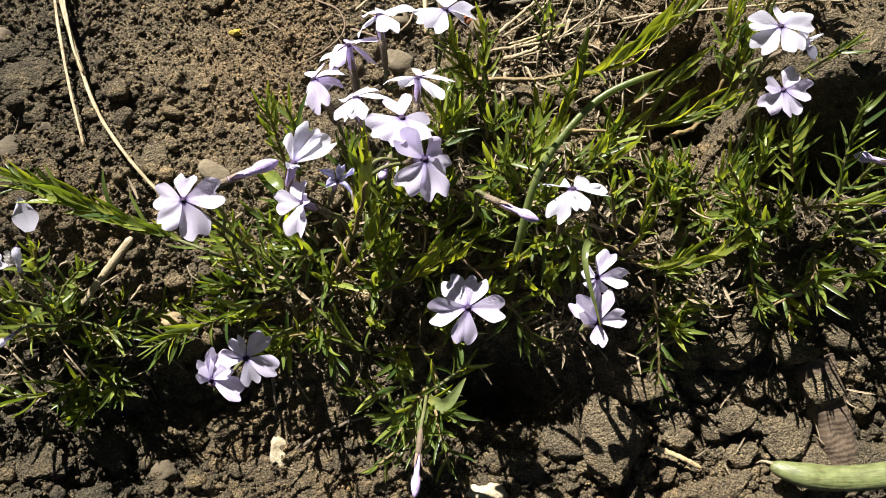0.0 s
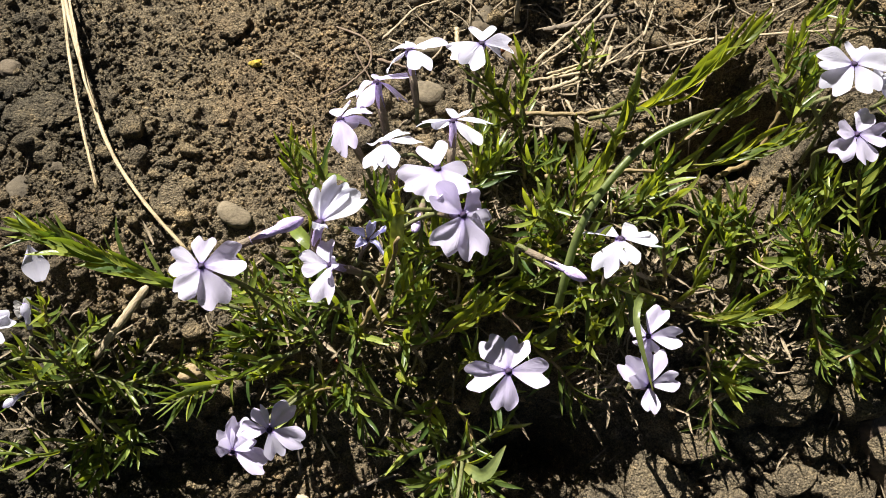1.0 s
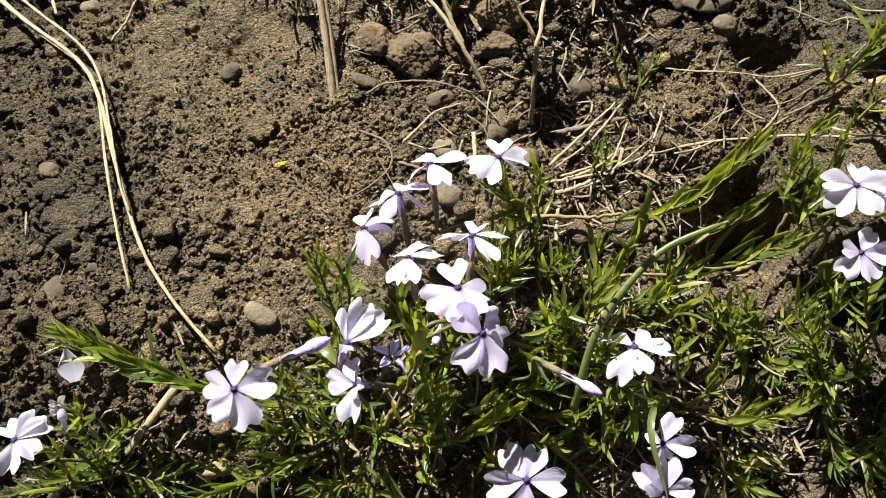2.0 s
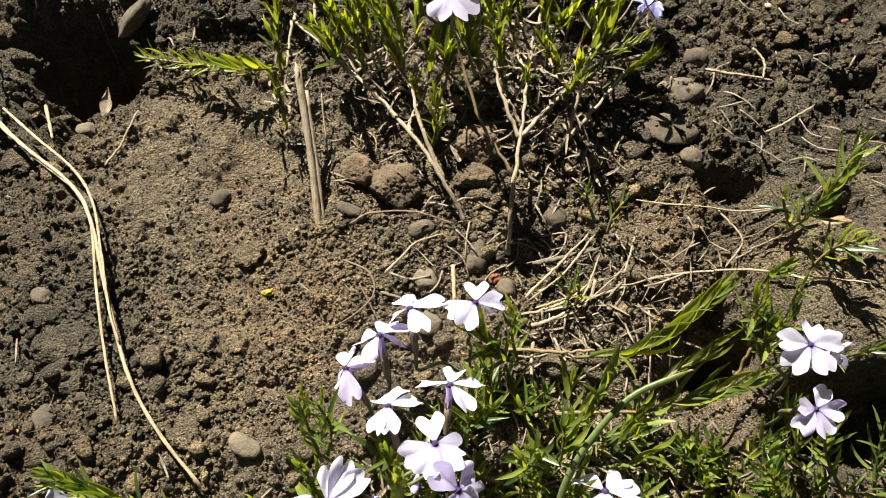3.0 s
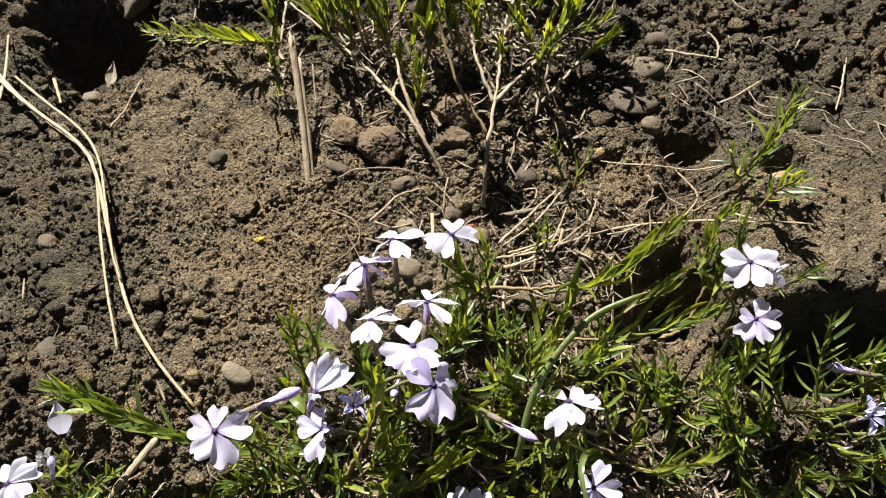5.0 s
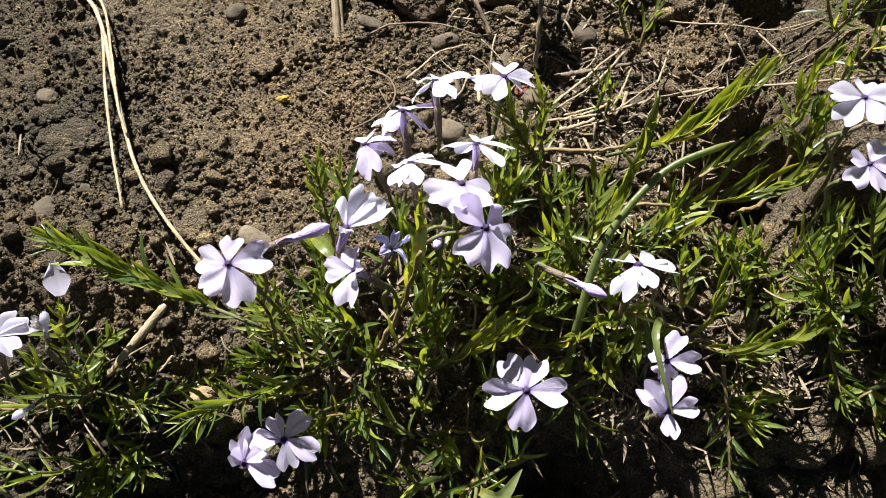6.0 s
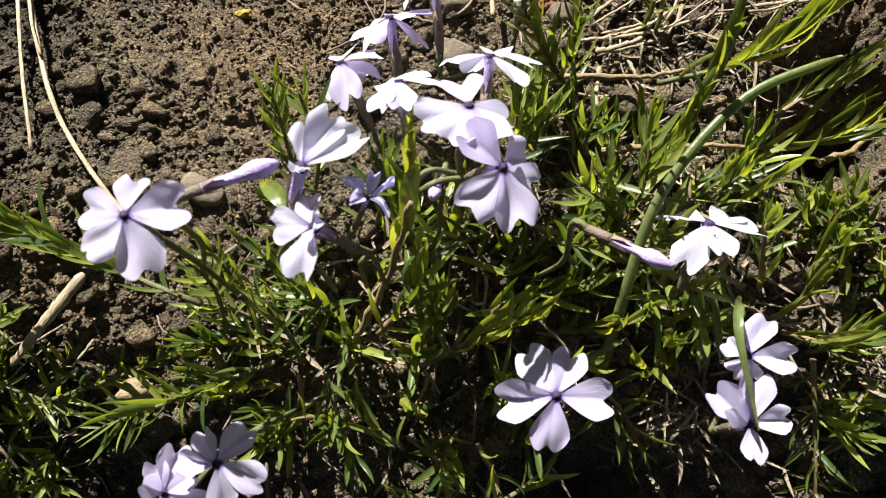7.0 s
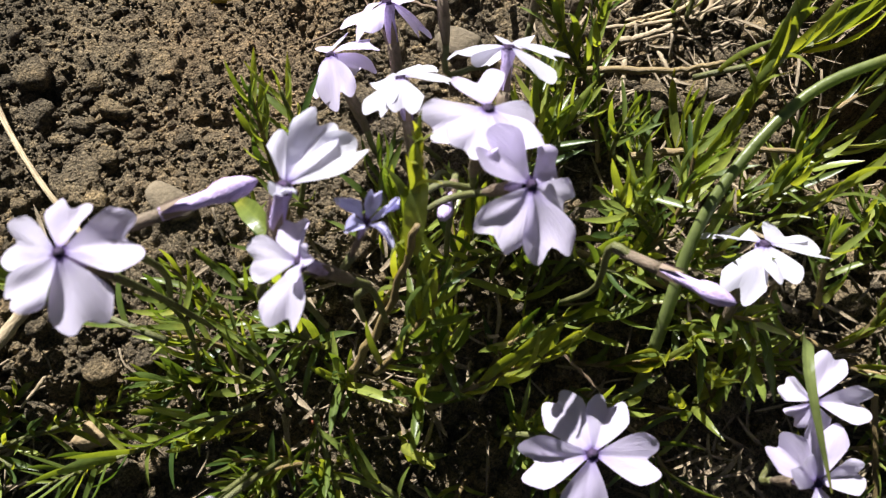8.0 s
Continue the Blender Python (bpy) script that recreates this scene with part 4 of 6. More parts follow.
def woody(plant, points, r, mat=DRY_WOOD):
    """A bare branching stem of a clump."""
    r *= 0.78
    line = spline([Vector(p) - plant.origin for p in points], 6 * len(points))
    n = len(line)
    pts = [p + Vector((RND.uniform(-1, 1), RND.uniform(-1, 1), RND.uniform(-1, 1))) * r * 0.5 for p in line]
    vs, fs, uv = tube(pts, [r * (1.15 - 0.45 * i / (n - 1)) * RND.uniform(0.85, 1.15) for i in range(n)], 8)
    child("stem", mesh_from("stem", vs, fs, mat, uv), plant.base)


woody(rear_phlox, [(-0.001, 0.193, 0.0173), (-0.0107, 0.2071, 0.0277), (-0.0227, 0.2255, 0.0311), (-0.0461, 0.2549, 0.0291), (-0.0731, 0.2837, 0.0275)], 0.001, DRY_WOOD)
woody(rear_phlox, [(-0.0096, 0.2064, 0.0266), (-0.0178, 0.2243, 0.0351), (-0.0229, 0.2423, 0.038)], 0.0011, DRY_WOOD)
woody(rear_phlox, [(0.0144, 0.1808, 0.0163), (0.0155, 0.1987, 0.0286), (0.0194, 0.2223, 0.034), (0.0227, 0.2492, 0.0367), (0.0258, 0.2668, 0.0379)], 0.001, DRY_WOOD)
woody(rear_phlox, [(0.019, 0.2201, 0.0331), (0.0115, 0.2382, 0.0395), (0.0093, 0.2535, 0.0428)], 0.001, DRY_WOOD)
woody(rear_phlox, [(0.019, 0.2215, 0.033), (0.0318, 0.2357, 0.0349), (0.0396, 0.245, 0.0343)], 0.0011, DRY_WOOD)
woody(rear_phlox, [(0.0163, 0.2055, 0.0305), (0.0031, 0.2263, 0.0405), (-0.0049, 0.2494, 0.0553), (-0.0069, 0.2462, 0.0775)], 0.0008, STEM)
woody(rear_phlox, [(0.0337, 0.223, 0.0193), (0.0483, 0.2374, 0.0283), (0.0614, 0.2531, 0.0316)], 0.001, DRY_WOOD)
woody(rear_phlox, [(0.0196, 0.2251, 0.0339), (0.0149, 0.2339, 0.0397)], 0.0008, DRY_WOOD)
woody(rear_phlox, [(0.0258, 0.2668, 0.0379), (0.0303, 0.2829, 0.0381)], 0.001, DRY_WOOD)
woody(rear_phlox, [(0.0376, 0.2261, 0.019), (0.0423, 0.2419, 0.0304), (0.0488, 0.2622, 0.0396), (0.0553, 0.3037, 0.0269)], 0.001, DRY_WOOD)
woody(rear_phlox, [(-0.0731, 0.2837, 0.0275), (-0.074, 0.2925, 0.0273)], 0.001, DRY_WOOD)
woody(rear_phlox, [(-0.0744, 0.2837, 0.0275), (-0.0751, 0.2617, 0.0243)], 0.0008, DRY_WOOD)
woody(main_phlox, [(-0.0338, 0.0749, 0.0124), (-0.0252, 0.0827, 0.0323), (-0.0205, 0.088, 0.0527)], 0.001, STEM)
woody(main_phlox, [(0.0208, 0.1188, 0.0235), (0.0354, 0.1198, 0.0254), (0.055, 0.12, 0.0258)], 0.0009, STEM)
woody(main_phlox, [(0.0118, 0.1426, 0.0205), (0.032, 0.1405, 0.024), (0.0414, 0.1402, 0.0277)], 0.0009, STEM)
woody(main_phlox, [(-0.0043, 0.1025, 0.0238), (0.0186, 0.0954, 0.0196), (0.043, 0.088, 0.0166), (0.0593, 0.0821, 0.0139)], 0.001, STEM)
woody(right_phlox, [(0.0755, 0.1231, 0.0148), (0.0917, 0.1342, 0.0081), (0.0973, 0.1449, 0.0196)], 0.001, STEM)


def branches(plant, nodes, feet, seed):
    """Thin bare twigs that carry the shoots: each rises from the nearest lower fork."""
    r = random.Random(seed)
    forks = [Vector(n) for n in nodes]
    for f in feet:
        f = Vector(f)
        low = [n for n in forks if n.z < f.z + 0.006 and 0.006 < (n - f).length < 0.055]
        if not low:
            continue
        n = min(low, key=lambda q: (q - f).length + 0.5 * max(0, q.y - f.y))
        mid = n.lerp(f, 0.5) + Vector((r.uniform(-0.003, 0.003), r.uniform(-0.003, 0.003), r.uniform(-0.002, 0.003)))
        woody(plant, [n, mid, f], r.uniform(0.00055, 0.0009), DRY_WOOD)
        forks.append(mid)


def dry_needles(plant, patches, seed):
    """Withered pale needles still hanging on the lower stems."""
    r = random.Random(seed)
    vs, fs, uv, n = [], [], [], 0
    for cx, cy, rx, ry, low, high, count in patches:
        for _ in range(count):
            x, y = r.gauss(cx, rx * 0.6), r.gauss(cy, ry * 0.6)
            z = gz(x, y) + r.uniform(low, high)
            a = r.uniform(0, 6.283)
            way = (math.cos(a), math.sin(a), r.uniform(-0.5, 0.9))
            m = np.array(axes_matrix((x, y, z), way, (r.uniform(-0.6, 0.6), r.uniform(-0.6, 0.6), 1), r.uniform(0.005, 0.0105), r.uniform(0.7, 1.2)))
            v, f, u = LEAF_SHAPES[r.randrange(7)]
            vs.append(v @ m[:3, :3].T + m[:3, 3] - np.array(plant.origin))
            fs.extend([tuple(i + n for i in q) for q in f])
            uv.extend(u)
            n += len(v)
    ob = child("dry_foliage", mesh_from("dry_foliage", np.concatenate(vs), fs, DEAD_LEAF, uv), plant.base, label="pale withered needle leaves on the lower stems")
    ob["kind"] = "stuff"


branches(rear_phlox, [(-0.001, 0.193, 0.017), (-0.0107, 0.2071, 0.0277), (-0.0227, 0.2255, 0.0311), (-0.0461, 0.2549, 0.0291), (-0.0731, 0.2837, 0.0275),
                      (0.0155, 0.1987, 0.0286), (0.0194, 0.2223, 0.034), (0.0227, 0.2492, 0.0367), (0.0318, 0.2357, 0.0349), (0.0423, 0.2419, 0.0304), (0.0488, 0.2622, 0.0396)],
         [(-0.0319, 0.2682, 0.0284), (-0.0263, 0.2549, 0.0292), (-0.0174, 0.2468, 0.0277), (-0.0147, 0.2235, 0.0231), (0.0167, 0.2842, 0.0329), (0.0294, 0.2856, 0.0352),
          (0.0402, 0.2496, 0.0322), (0.0381, 0.2494, 0.0282), (-0.0215, 0.2681, 0.0324), (-0.0415, 0.2565, 0.027), (0.0542, 0.2624, 0.0276), (0.0189, 0.2702, 0.0299),
          (0.0038, 0.2837, 0.0334), (0.008, 0.262, 0.040), (0.030, 0.262, 0.043), (0.045, 0.255, 0.042), (0.001, 0.247, 0.038), (-0.006, 0.236, 0.034), (0.036, 0.240, 0.040), (0.052, 0.246, 0.034)], 71)
dry_needles(rear_phlox, ((0.030, 0.255, 0.022, 0.018, 0.004, 0.034, 120), (0.010, 0.240, 0.030, 0.020, 0.002, 0.022, 60), (-0.028, 0.250, 0.022, 0.016, 0.003, 0.028, 60),
                         (-0.072, 0.245, 0.007, 0.022, 0.003, 0.022, 50), (0.040, 0.225, 0.020, 0.014, 0.001, 0.010, 40)), 72)
dry_needles(right_phlox, ((0.083, 0.07, 0.008, 0.005, 0.006, 0.015, 30),), 73)
dry_needles(main_phlox, ((0.038, 0.058, 0.006, 0.006, 0.004, 0.014, 36), (-0.030, 0.078, 0.030, 0.016, 0.004, 0.016, 60), (0.045, 0.095, 0.020, 0.012, 0.004, 0.018, 50)), 74)

# flowers of the main clump
flower(main_phlox, (-0.0618, 0.0734, 0.0725), -2, 12, 0.0168, (-0.0600, 0.0810, 0.020), "flat", PETAL, spread=[(90, -14, 0.9), (15, -6, 1.2), (294, -18, 1.2), (234, -6, 1), (168, -10, 1)])
flower(main_phlox, (0.0079, 0.0576, 0.0360), -4, 8, 0.0215, (-0.004, 0.064, 0.014), "folded", PETAL, spread=[(126, -8, 1), (69, -8, 0.9), (357, -4, 1), (261, -8, 1), (189, 4, 1.1)])
flower(main_phlox, (-0.0041, 0.0900, 0.0626), 22, -2, 0.0205, (-0.022, 0.092, 0.045), "flat", PETAL, spread=[(141, 2, 1), (231, 6, 1.1), (285, 10, 1.1), (342, -18, 0.9), (39, -34, 0.9)])
flower(main_phlox, (-0.0103, 0.1016, 0.0638), 6, 30, 0.0205, (-0.022, 0.094, 0.046), "flat", PETAL, spread=[(207, -6, 1), (102, -10, 1), (6, -18, 0.9), (309, -2, 1), (249, 2, 1)])
flower(main_phlox, (-0.0065, 0.1203, 0.0546), 4, 70, 0.0215, (-0.006, 0.112, 0.026), "reflexed", PETAL_WHITE, spread=[(153, -6, 1), (117, -18, 0.9), (312, -18, 1), (24, 10, 1), (81, 14, 1)])
flower(main_phlox, (-0.0243, 0.1142, 0.0535), -10, 66, 0.0210, (-0.014, 0.108, 0.028), "reflexed", PETAL_WHITE, spread=[(237, -16, 0.9), (30, 0, 1), (276, -16, 0.9), (111, 4, 1), (72, 4, 1)])
flower(main_phlox, (-0.0289, 0.1392, 0.0436), -8, 60, 0.0235, (-0.012, 0.122, 0.018), "reflexed", PETAL, spread=[(36, -32, 1), (153, -16, 1), (240, -20, 0.9), (30, 4, 1), (78, 0, 1)])
flower(main_phlox, (-0.0395, 0.1297, 0.0393), -24, 58, 0.0215, (-0.018, 0.120, 0.018), "reflexed", PETAL, spread=[(33, -8, 0.9), (273, -28, 1.1), (159, -28, 0.9), (72, -36, 1.1), (93, 8, 1)])
flower(main_phlox, (-0.0192, 0.1459, 0.0495), -6, 62, 0.0220, (-0.003, 0.134, 0.020), "reflexed", PETAL_WHITE, spread=[(15, 10, 1.1), (294, -10, 1), (144, -26, 1), (111, 2, 1), (75, 2, 1)])
flower(main_phlox, (0.0012, 0.1479, 0.0497), 6, 42, 0.0205, (0.000, 0.136, 0.020), "flat", PETAL_WHITE, spread=[(87, 0, 1), (15, -8, 1), (21, -32, 1), (246, -8, 1), (201, -12, 1)])
flower(main_phlox, (-0.0372, 0.0856, 0.0681), 16, 44, 0.0225, (-0.036, 0.078, 0.032), "slim", PETAL_WHITE, spread=[(72, 32, 1.1), (39, 28, 1.1), (99, 4, 0.9), (261, 36, 0.45), (282, 32, 0.45)], label="half-open white flower with upright petals")
flower(main_phlox, (-0.0346, 0.0765, 0.0646), -20, 10, 0.0190, (-0.030, 0.080, 0.030), "folded", PETAL, spread=[(264, 18, 1), (174, -6, 1), (117, -18, 0.8), (3, 54, 0.5), (306, 58, 0.5)], label="half-withered lilac flower")
flower(main_phlox, (-0.0269, 0.0839, 0.0615), 20, 40, 0.0100, (-0.026, 0.080, 0.030), "withered", PETAL_BLUE, spread=[(23, 25, 1.0), (86, 34, 0.95), (169, 32, 1.05), (234, 27, 0.97), (312, 36, 1.02)], label="small withered bluish flower")
flower(main_phlox, (0.0390, 0.0936, 0.0374), 8, 50, 0.0235, (0.046, 0.088, 0.010), "reflexed", PETAL_WHITE, spread=[(132, -14, 1), (234, -18, 1), (279, 2, 0.8), (3, 6, 1), (45, -2, 1)])
flower(main_phlox, (0.0456, 0.0680, 0.0319), -20, 8, 0.0165, (0.050, 0.074, 0.008), "folded", PETAL, spread=[(66, -12, 1.1), (357, 0, 1.1), (285, -36, 0.7), (225, -36, 0.8), (150, -36, 0.8)])
flower(main_phlox, (0.0455, 0.0554, 0.0286), 4, 14, 0.0190, (0.048, 0.066, 0.004), "folded", PETAL, spread=[(81, 14, 1.1), (141, 18, 1.1), (12, 10, 0.9), (264, 26, 0.8), (156, 46, 0.9)])
flower(main_phlox, (-0.0513, 0.0418, 0.0411), 8, 4, 0.0168, (-0.046, 0.058, 0.010), "folded", PETAL, spread=[(54, 2, 1), (120, 6, 0.8), (342, 6, 1.1), (285, -2, 0.9), (180, -10, 0.9)])
flower(main_phlox, (-0.0619, 0.0372, 0.0346), 10, 20, 0.0165, (-0.052, 0.056, 0.008), "folded", PETAL, spread=[(78, 22, 1.1), (339, 10, 1.2), (162, 62, 0.8), (33, 30, 0.9), (114, 26, 0.8)])
bud(main_phlox, (-0.0415, 0.0876, 0.0660), (-0.0535, 0.0820, 0.0660), (-0.0660, 0.0830, 0.026), 0.0015)
bud(main_phlox, (0.0263, 0.0769, 0.0530), (0.0164, 0.0833, 0.0500), (0.006, 0.088, 0.020), 0.0013)
bud(main_phlox, (-0.0065, 0.0075, 0.0250), (-0.0057, 0.0194, 0.0220), (-0.0035, 0.040, 0.012), 0.0012)
bud(main_phlox, (-0.0165, 0.0906, 0.0500), (-0.0155, 0.0980, 0.0440), (-0.016, 0.096, 0.020), 0.0012)
# flowers of the other clumps
flower(right_phlox, (0.0927, 0.1285, 0.0680), -4, 26, 0.0180, (0.098, 0.130, 0.020), "flat", PETAL_WHITE, spread=[(168, 6, 1), (9, -2, 1), (222, -10, 1.1), (294, -6, 1), (69, -10, 0.9)])
flower(right_phlox, (0.0934, 0.1122, 0.0619), 6, 10, 0.0160, (0.098, 0.118, 0.016), "flat", PETAL, spread=[(60, -2, 0.9), (357, 10, 1), (171, 18, 0.8), (225, -2, 1.1), (291, 2, 1)])
flower(right_phlox, (0.1020, 0.1290, 0.0600), 50, 30, 0.0120, (0.100, 0.126, 0.020), "withered", PETAL_WHITE, spread=[(33, 15, 1.0), (96, 24, 0.95), (179, 22, 1.05), (244, 17, 0.97), (322, 26, 1.02)], label="withered curled white flower")
flower(right_phlox, (0.1390, 0.0920, 0.0300), 20, 20, 0.0150, (0.130, 0.096, 0.008), "withered", PETAL_BLUE, spread=[(33, 11, 1.0), (96, 20, 0.95), (179, 18, 1.05), (244, 13, 0.97), (322, 22, 1.02)], label="curled bluish flower in shade")
bud(right_phlox, (0.1290, 0.1095, 0.0300), (0.1400, 0.1075, 0.0290), (0.136, 0.100, 0.010), 0.0014)
bud(right_phlox, (0.1330, 0.0840, 0.0140), (0.1400, 0.0870, 0.0150), (0.136, 0.094, 0.006), 0.0011)
flower(rear_phlox, (-0.0075, 0.2425, 0.0848), -4, 14, 0.0205, (0.002, 0.236, 0.050), "flat", PETAL, spread=[(87, 18, 1.1), (24, 6, 1.2), (312, -6, 1.2), (246, -6, 1.1), (150, -6, 1)])
flower(rear_phlox, (-0.0219, 0.2791, 0.0694), -10, 50, 0.0225, (-0.006, 0.256, 0.035), "reflexed", PETAL, spread=[(279, -36, 1.2), (228, -8, 1), (15, 8, 1.2), (87, 20, 1.1), (36, 28, 1.2)])
flower(rear_phlox, (-0.0085, 0.2870, 0.0680), 6, 56, 0.0235, (-0.004, 0.262, 0.035), "reflexed", PETAL_WHITE, spread=[(303, -27, 1.0), (6, -18, 0.95), (89, -20, 1.05), (154, -25, 0.97), (232, -16, 1.02)])
flower(rear_phlox, (0.0560, 0.3180, 0.0560), -10, 60, 0.0235, (0.046, 0.290, 0.024), "reflexed", PETAL_WHITE, spread=[(243, -33, 1.0), (306, -24, 0.95), (29, -26, 1.05), (94, -31, 0.97), (172, -22, 1.02)])
flower(rear_phlox, (0.0720, 0.3150, 0.0550), 30, 58, 0.0225, (0.050, 0.290, 0.024), "reflexed", PETAL_WHITE, spread=[(303, -33, 1.0), (6, -24, 0.95), (89, -26, 1.05), (154, -31, 0.97), (232, -22, 1.02)])
flower(rear_phlox, (0.0672, 0.2680, 0.0520), 20, 30, 0.0150, (0.050, 0.256, 0.026), "withered", PETAL_BLUE, spread=[(13, 5, 1.0), (76, 14, 0.95), (159, 12, 1.05), (224, 7, 0.97), (302, 16, 1.02)], label="twisted violet-blue flower bending down")
bud(rear_phlox, (0.0775, 0.2650, 0.0300), (0.0680, 0.2640, 0.0280), (0.054, 0.254, 0.022), 0.0012)
bud(rear_phlox, (0.0150, 0.2830, 0.0600), (0.0070, 0.2790, 0.0570), (0.004, 0.262, 0.035), 0.0010)
flower(side_phlox, (-0.1329, 0.0665, 0.0368), 10, 40, 0.0180, (-0.124, 0.064, 0.012), "folded", PETAL_WHITE, spread=[(333, 10, 1), (48, -6, 1.1), (69, 2, 1.1), (276, -6, 1.1), (135, -14, 1)])
bud(side_phlox, (-0.1240, 0.0760, 0.0330), (-0.1238, 0.0700, 0.0280), (-0.120, 0.060, 0.008), 0.0012, "pale furled bud in a green calyx", PETAL_WHITE, 0.55)
bud(side_phlox, (-0.1340, 0.0500, 0.0160), (-0.1290, 0.0545, 0.0155), (-0.118, 0.060, 0.006), 0.0010, "pale drooping bud", PETAL_WHITE, 0.5)
for clump in (main_phlox, side_phlox, right_phlox, rear_phlox, seedling_a, seedling_b, seedling_c):
    clump.close()


# ---- other plants ----
def onion_blade():
    root = new("onion_leaf")
    root.location = (0.0235, 0.0728, gz(0.0235, 0.0728))
    tagged(root, "single round green onion-like leaf arching over the phlox", "onion leaf")
    o = Vector(root.location)
    line = spline([(0.0235, 0.0728, o.z - 0.002), (0.0243, 0.0819, 0.020), (0.0299, 0.1002, 0.037), (0.0457, 0.1183, 0.0455), (0.0640, 0.1262, 0.0500)], 26)
    radii = [0.0015 * (1.0 - 0.35 * (i / 25)) for i in range(25)] + [0.0004]
    vs, fs, uv = tube([p - o for p in line], radii, 9, 0.8)
    child("blade", mesh_from("blade", vs, fs, BLADE, uv), root)
    vs, fs, uv = tube([line[25] - o, line[25] - o + Vector((0.0012, 0.0004, 0.0)), line[25] - o + Vector((0.0022, 0.0003, -0.0007))], [0.0005, 0.00035, 0.0001], 6)
    child("withered_tip", mesh_from("withered_tip", vs, fs, DEAD_LEAF, uv), root, label="dry pale leaf tip")


onion_blade()


def broad_leaf(name, points, width, mat, fold=0.35):
    """A single longer folded leaf."""
    line = spline(points, 14)
    vs, fs, uv = [], [], []
    for i, p in enumerate(line):
        s = i / 13
        t = (line[min(13, i + 1)] - line[max(0, i - 1)]).normalized()
        side = t.cross(Vector((0, -0.3, 1))).normalized()
        up = side.cross(t)
        w = width * (0.5 + 0.5 * min(1, s * 3)) * (1 - max(0, (s - 0.35) / 0.65) ** 2) + 0.00015
        for k in (-1, -0.5, 0, 0.5, 1):
            vs.append(p + side * w * k + up * w * fold * abs(k))
            uv.append((s, (k + 1) / 2))
    for i in range(13):
        for k in range(4):
            a = i * 5 + k
            fs.append((a, a + 5, a + 6, a + 1))
    return mesh_from(name, vs, fs, mat, uv)


def loose_leaf(points, width, label, mat=BLADE):
    me = broad_leaf("long_leaf", [Vector(p) - main_phlox.origin for p in points], width, mat)
    child("long_leaf", me, main_phlox.base, label=label)


loose_leaf([(0.0470, 0.0800, 0.028), (0.0420, 0.0760, 0.040), (0.0400, 0.0680, 0.0430), (0.0450, 0.0533, 0.0340)], 0.0009, "long narrow leaf hanging over two flowers")
loose_leaf([(-0.0490, 0.0930, 0.049), (-0.0445, 0.0880, 0.053), (-0.0400, 0.0830, 0.052)], 0.0016, "short broad bright green leaf", LEAF)
loose_leaf([(-0.0212, 0.0860, 0.046), (-0.0205, 0.0910, 0.053), (-0.0192, 0.0960, 0.056)], 0.0017, "short broad bright green leaf", LEAF)
loose_leaf([(-0.0030, 0.0350, 0.0190), (0.0020, 0.0330, 0.0230), (0.0075, 0.0400, 0.0250)], 0.0017, "broad pale-edged leaf")


def pale_sprout():
    root = new("bulb_sprout")
    root.location = (0.15, 0.018, gz(0.15, 0.018))
    tagged(root, "pale green pointed bulb sprout lying on soil", "sprout")
    o = Vector(root.location)
    pts = [(0.1065, 0.0190, -0.011), (0.1090, 0.0180, -0.010), (0.1160, 0.0160, -0.009), (0.1284, 0.0150, -0.009), (0.1456, 0.0170, -0.008), (0.1660, 0.0240, -0.010), (0.19, 0.03, -0.02)]
    line = spline(pts, 26)
    vs, fs, uv = tube([p - o for p in line], [0.0005] + [0.0042 * min(1, 0.42 + 0.075 * i) for i in range(25)], 12, 0.85)
    child("sheath", mesh_from("sheath", vs, fs, SPROUT, uv), root)
    vs, fs, uv = tube([p - o for p in spline([(0.1075, 0.0195, -0.0105), (0.1050, 0.0205, -0.0125), (0.1035, 0.0200, -0.0150)], 8)], [0.0008, 0.0007, 0.0006, 0.0005, 0.0005, 0.0004, 0.0003, 0.0002], 6)
    child("withered_tip", mesh_from("withered_tip", vs, fs, DEAD_LEAF, uv), root, label="shrivelled brown tip")


pale_sprout()

# ---- sticks, straws, roots ----
twig("straw", [(-0.2236, 0.2704, 0.019), (-0.2015, 0.2467, 0.0183), (-0.1781, 0.2268, 0.0199), (-0.1545, 0.2087, 0.0204), (-0.1422, 0.1914, 0.0207), (-0.1325, 0.1673, 0.0207), (-0.1173, 0.1338, 0.0204), (-0.1033, 0.1139, 0.0203), (-0.0873, 0.0971, 0.0171)], 0.0011, STRAW, "long pale dry straw bent over the soil", "straw")
twig("straw", [(-0.2229, 0.2725, 0.0179), (-0.1962, 0.2435, 0.0174), (-0.1739, 0.2231, 0.0191), (-0.1519, 0.206, 0.0195), (-0.1428, 0.1922, 0.0197), (-0.1353, 0.1655, 0.0196), (-0.1263, 0.1388, 0.0194), (-0.1179, 0.1172, 0.0192)], 0.0009, STRAW, "short pale dry straw beside a longer one", "straw")
twig("straw", [(-0.1947, 0.2314, 0.0198), (-0.1996, 0.2517, 0.0165), (-0.2074, 0.2769, 0.0132)], 0.0009, STRAW, "broken straw end on dark soil", "straw")
twig("straw", [(-0.2162, 0.3157, 0.0189), (-0.2148, 0.3416, 0.019), (-0.2107, 0.3776, 0.019)], 0.0009, STRAW, "thin pale straw on loose clods", "straw")
twig("straw", [(-0.2189, 0.3764, 0.02), (-0.1987, 0.3545, 0.02), (-0.2012, 0.3191, 0.0197)], 0.0008, STRAW, "folded pale straw on loose clods", "straw")
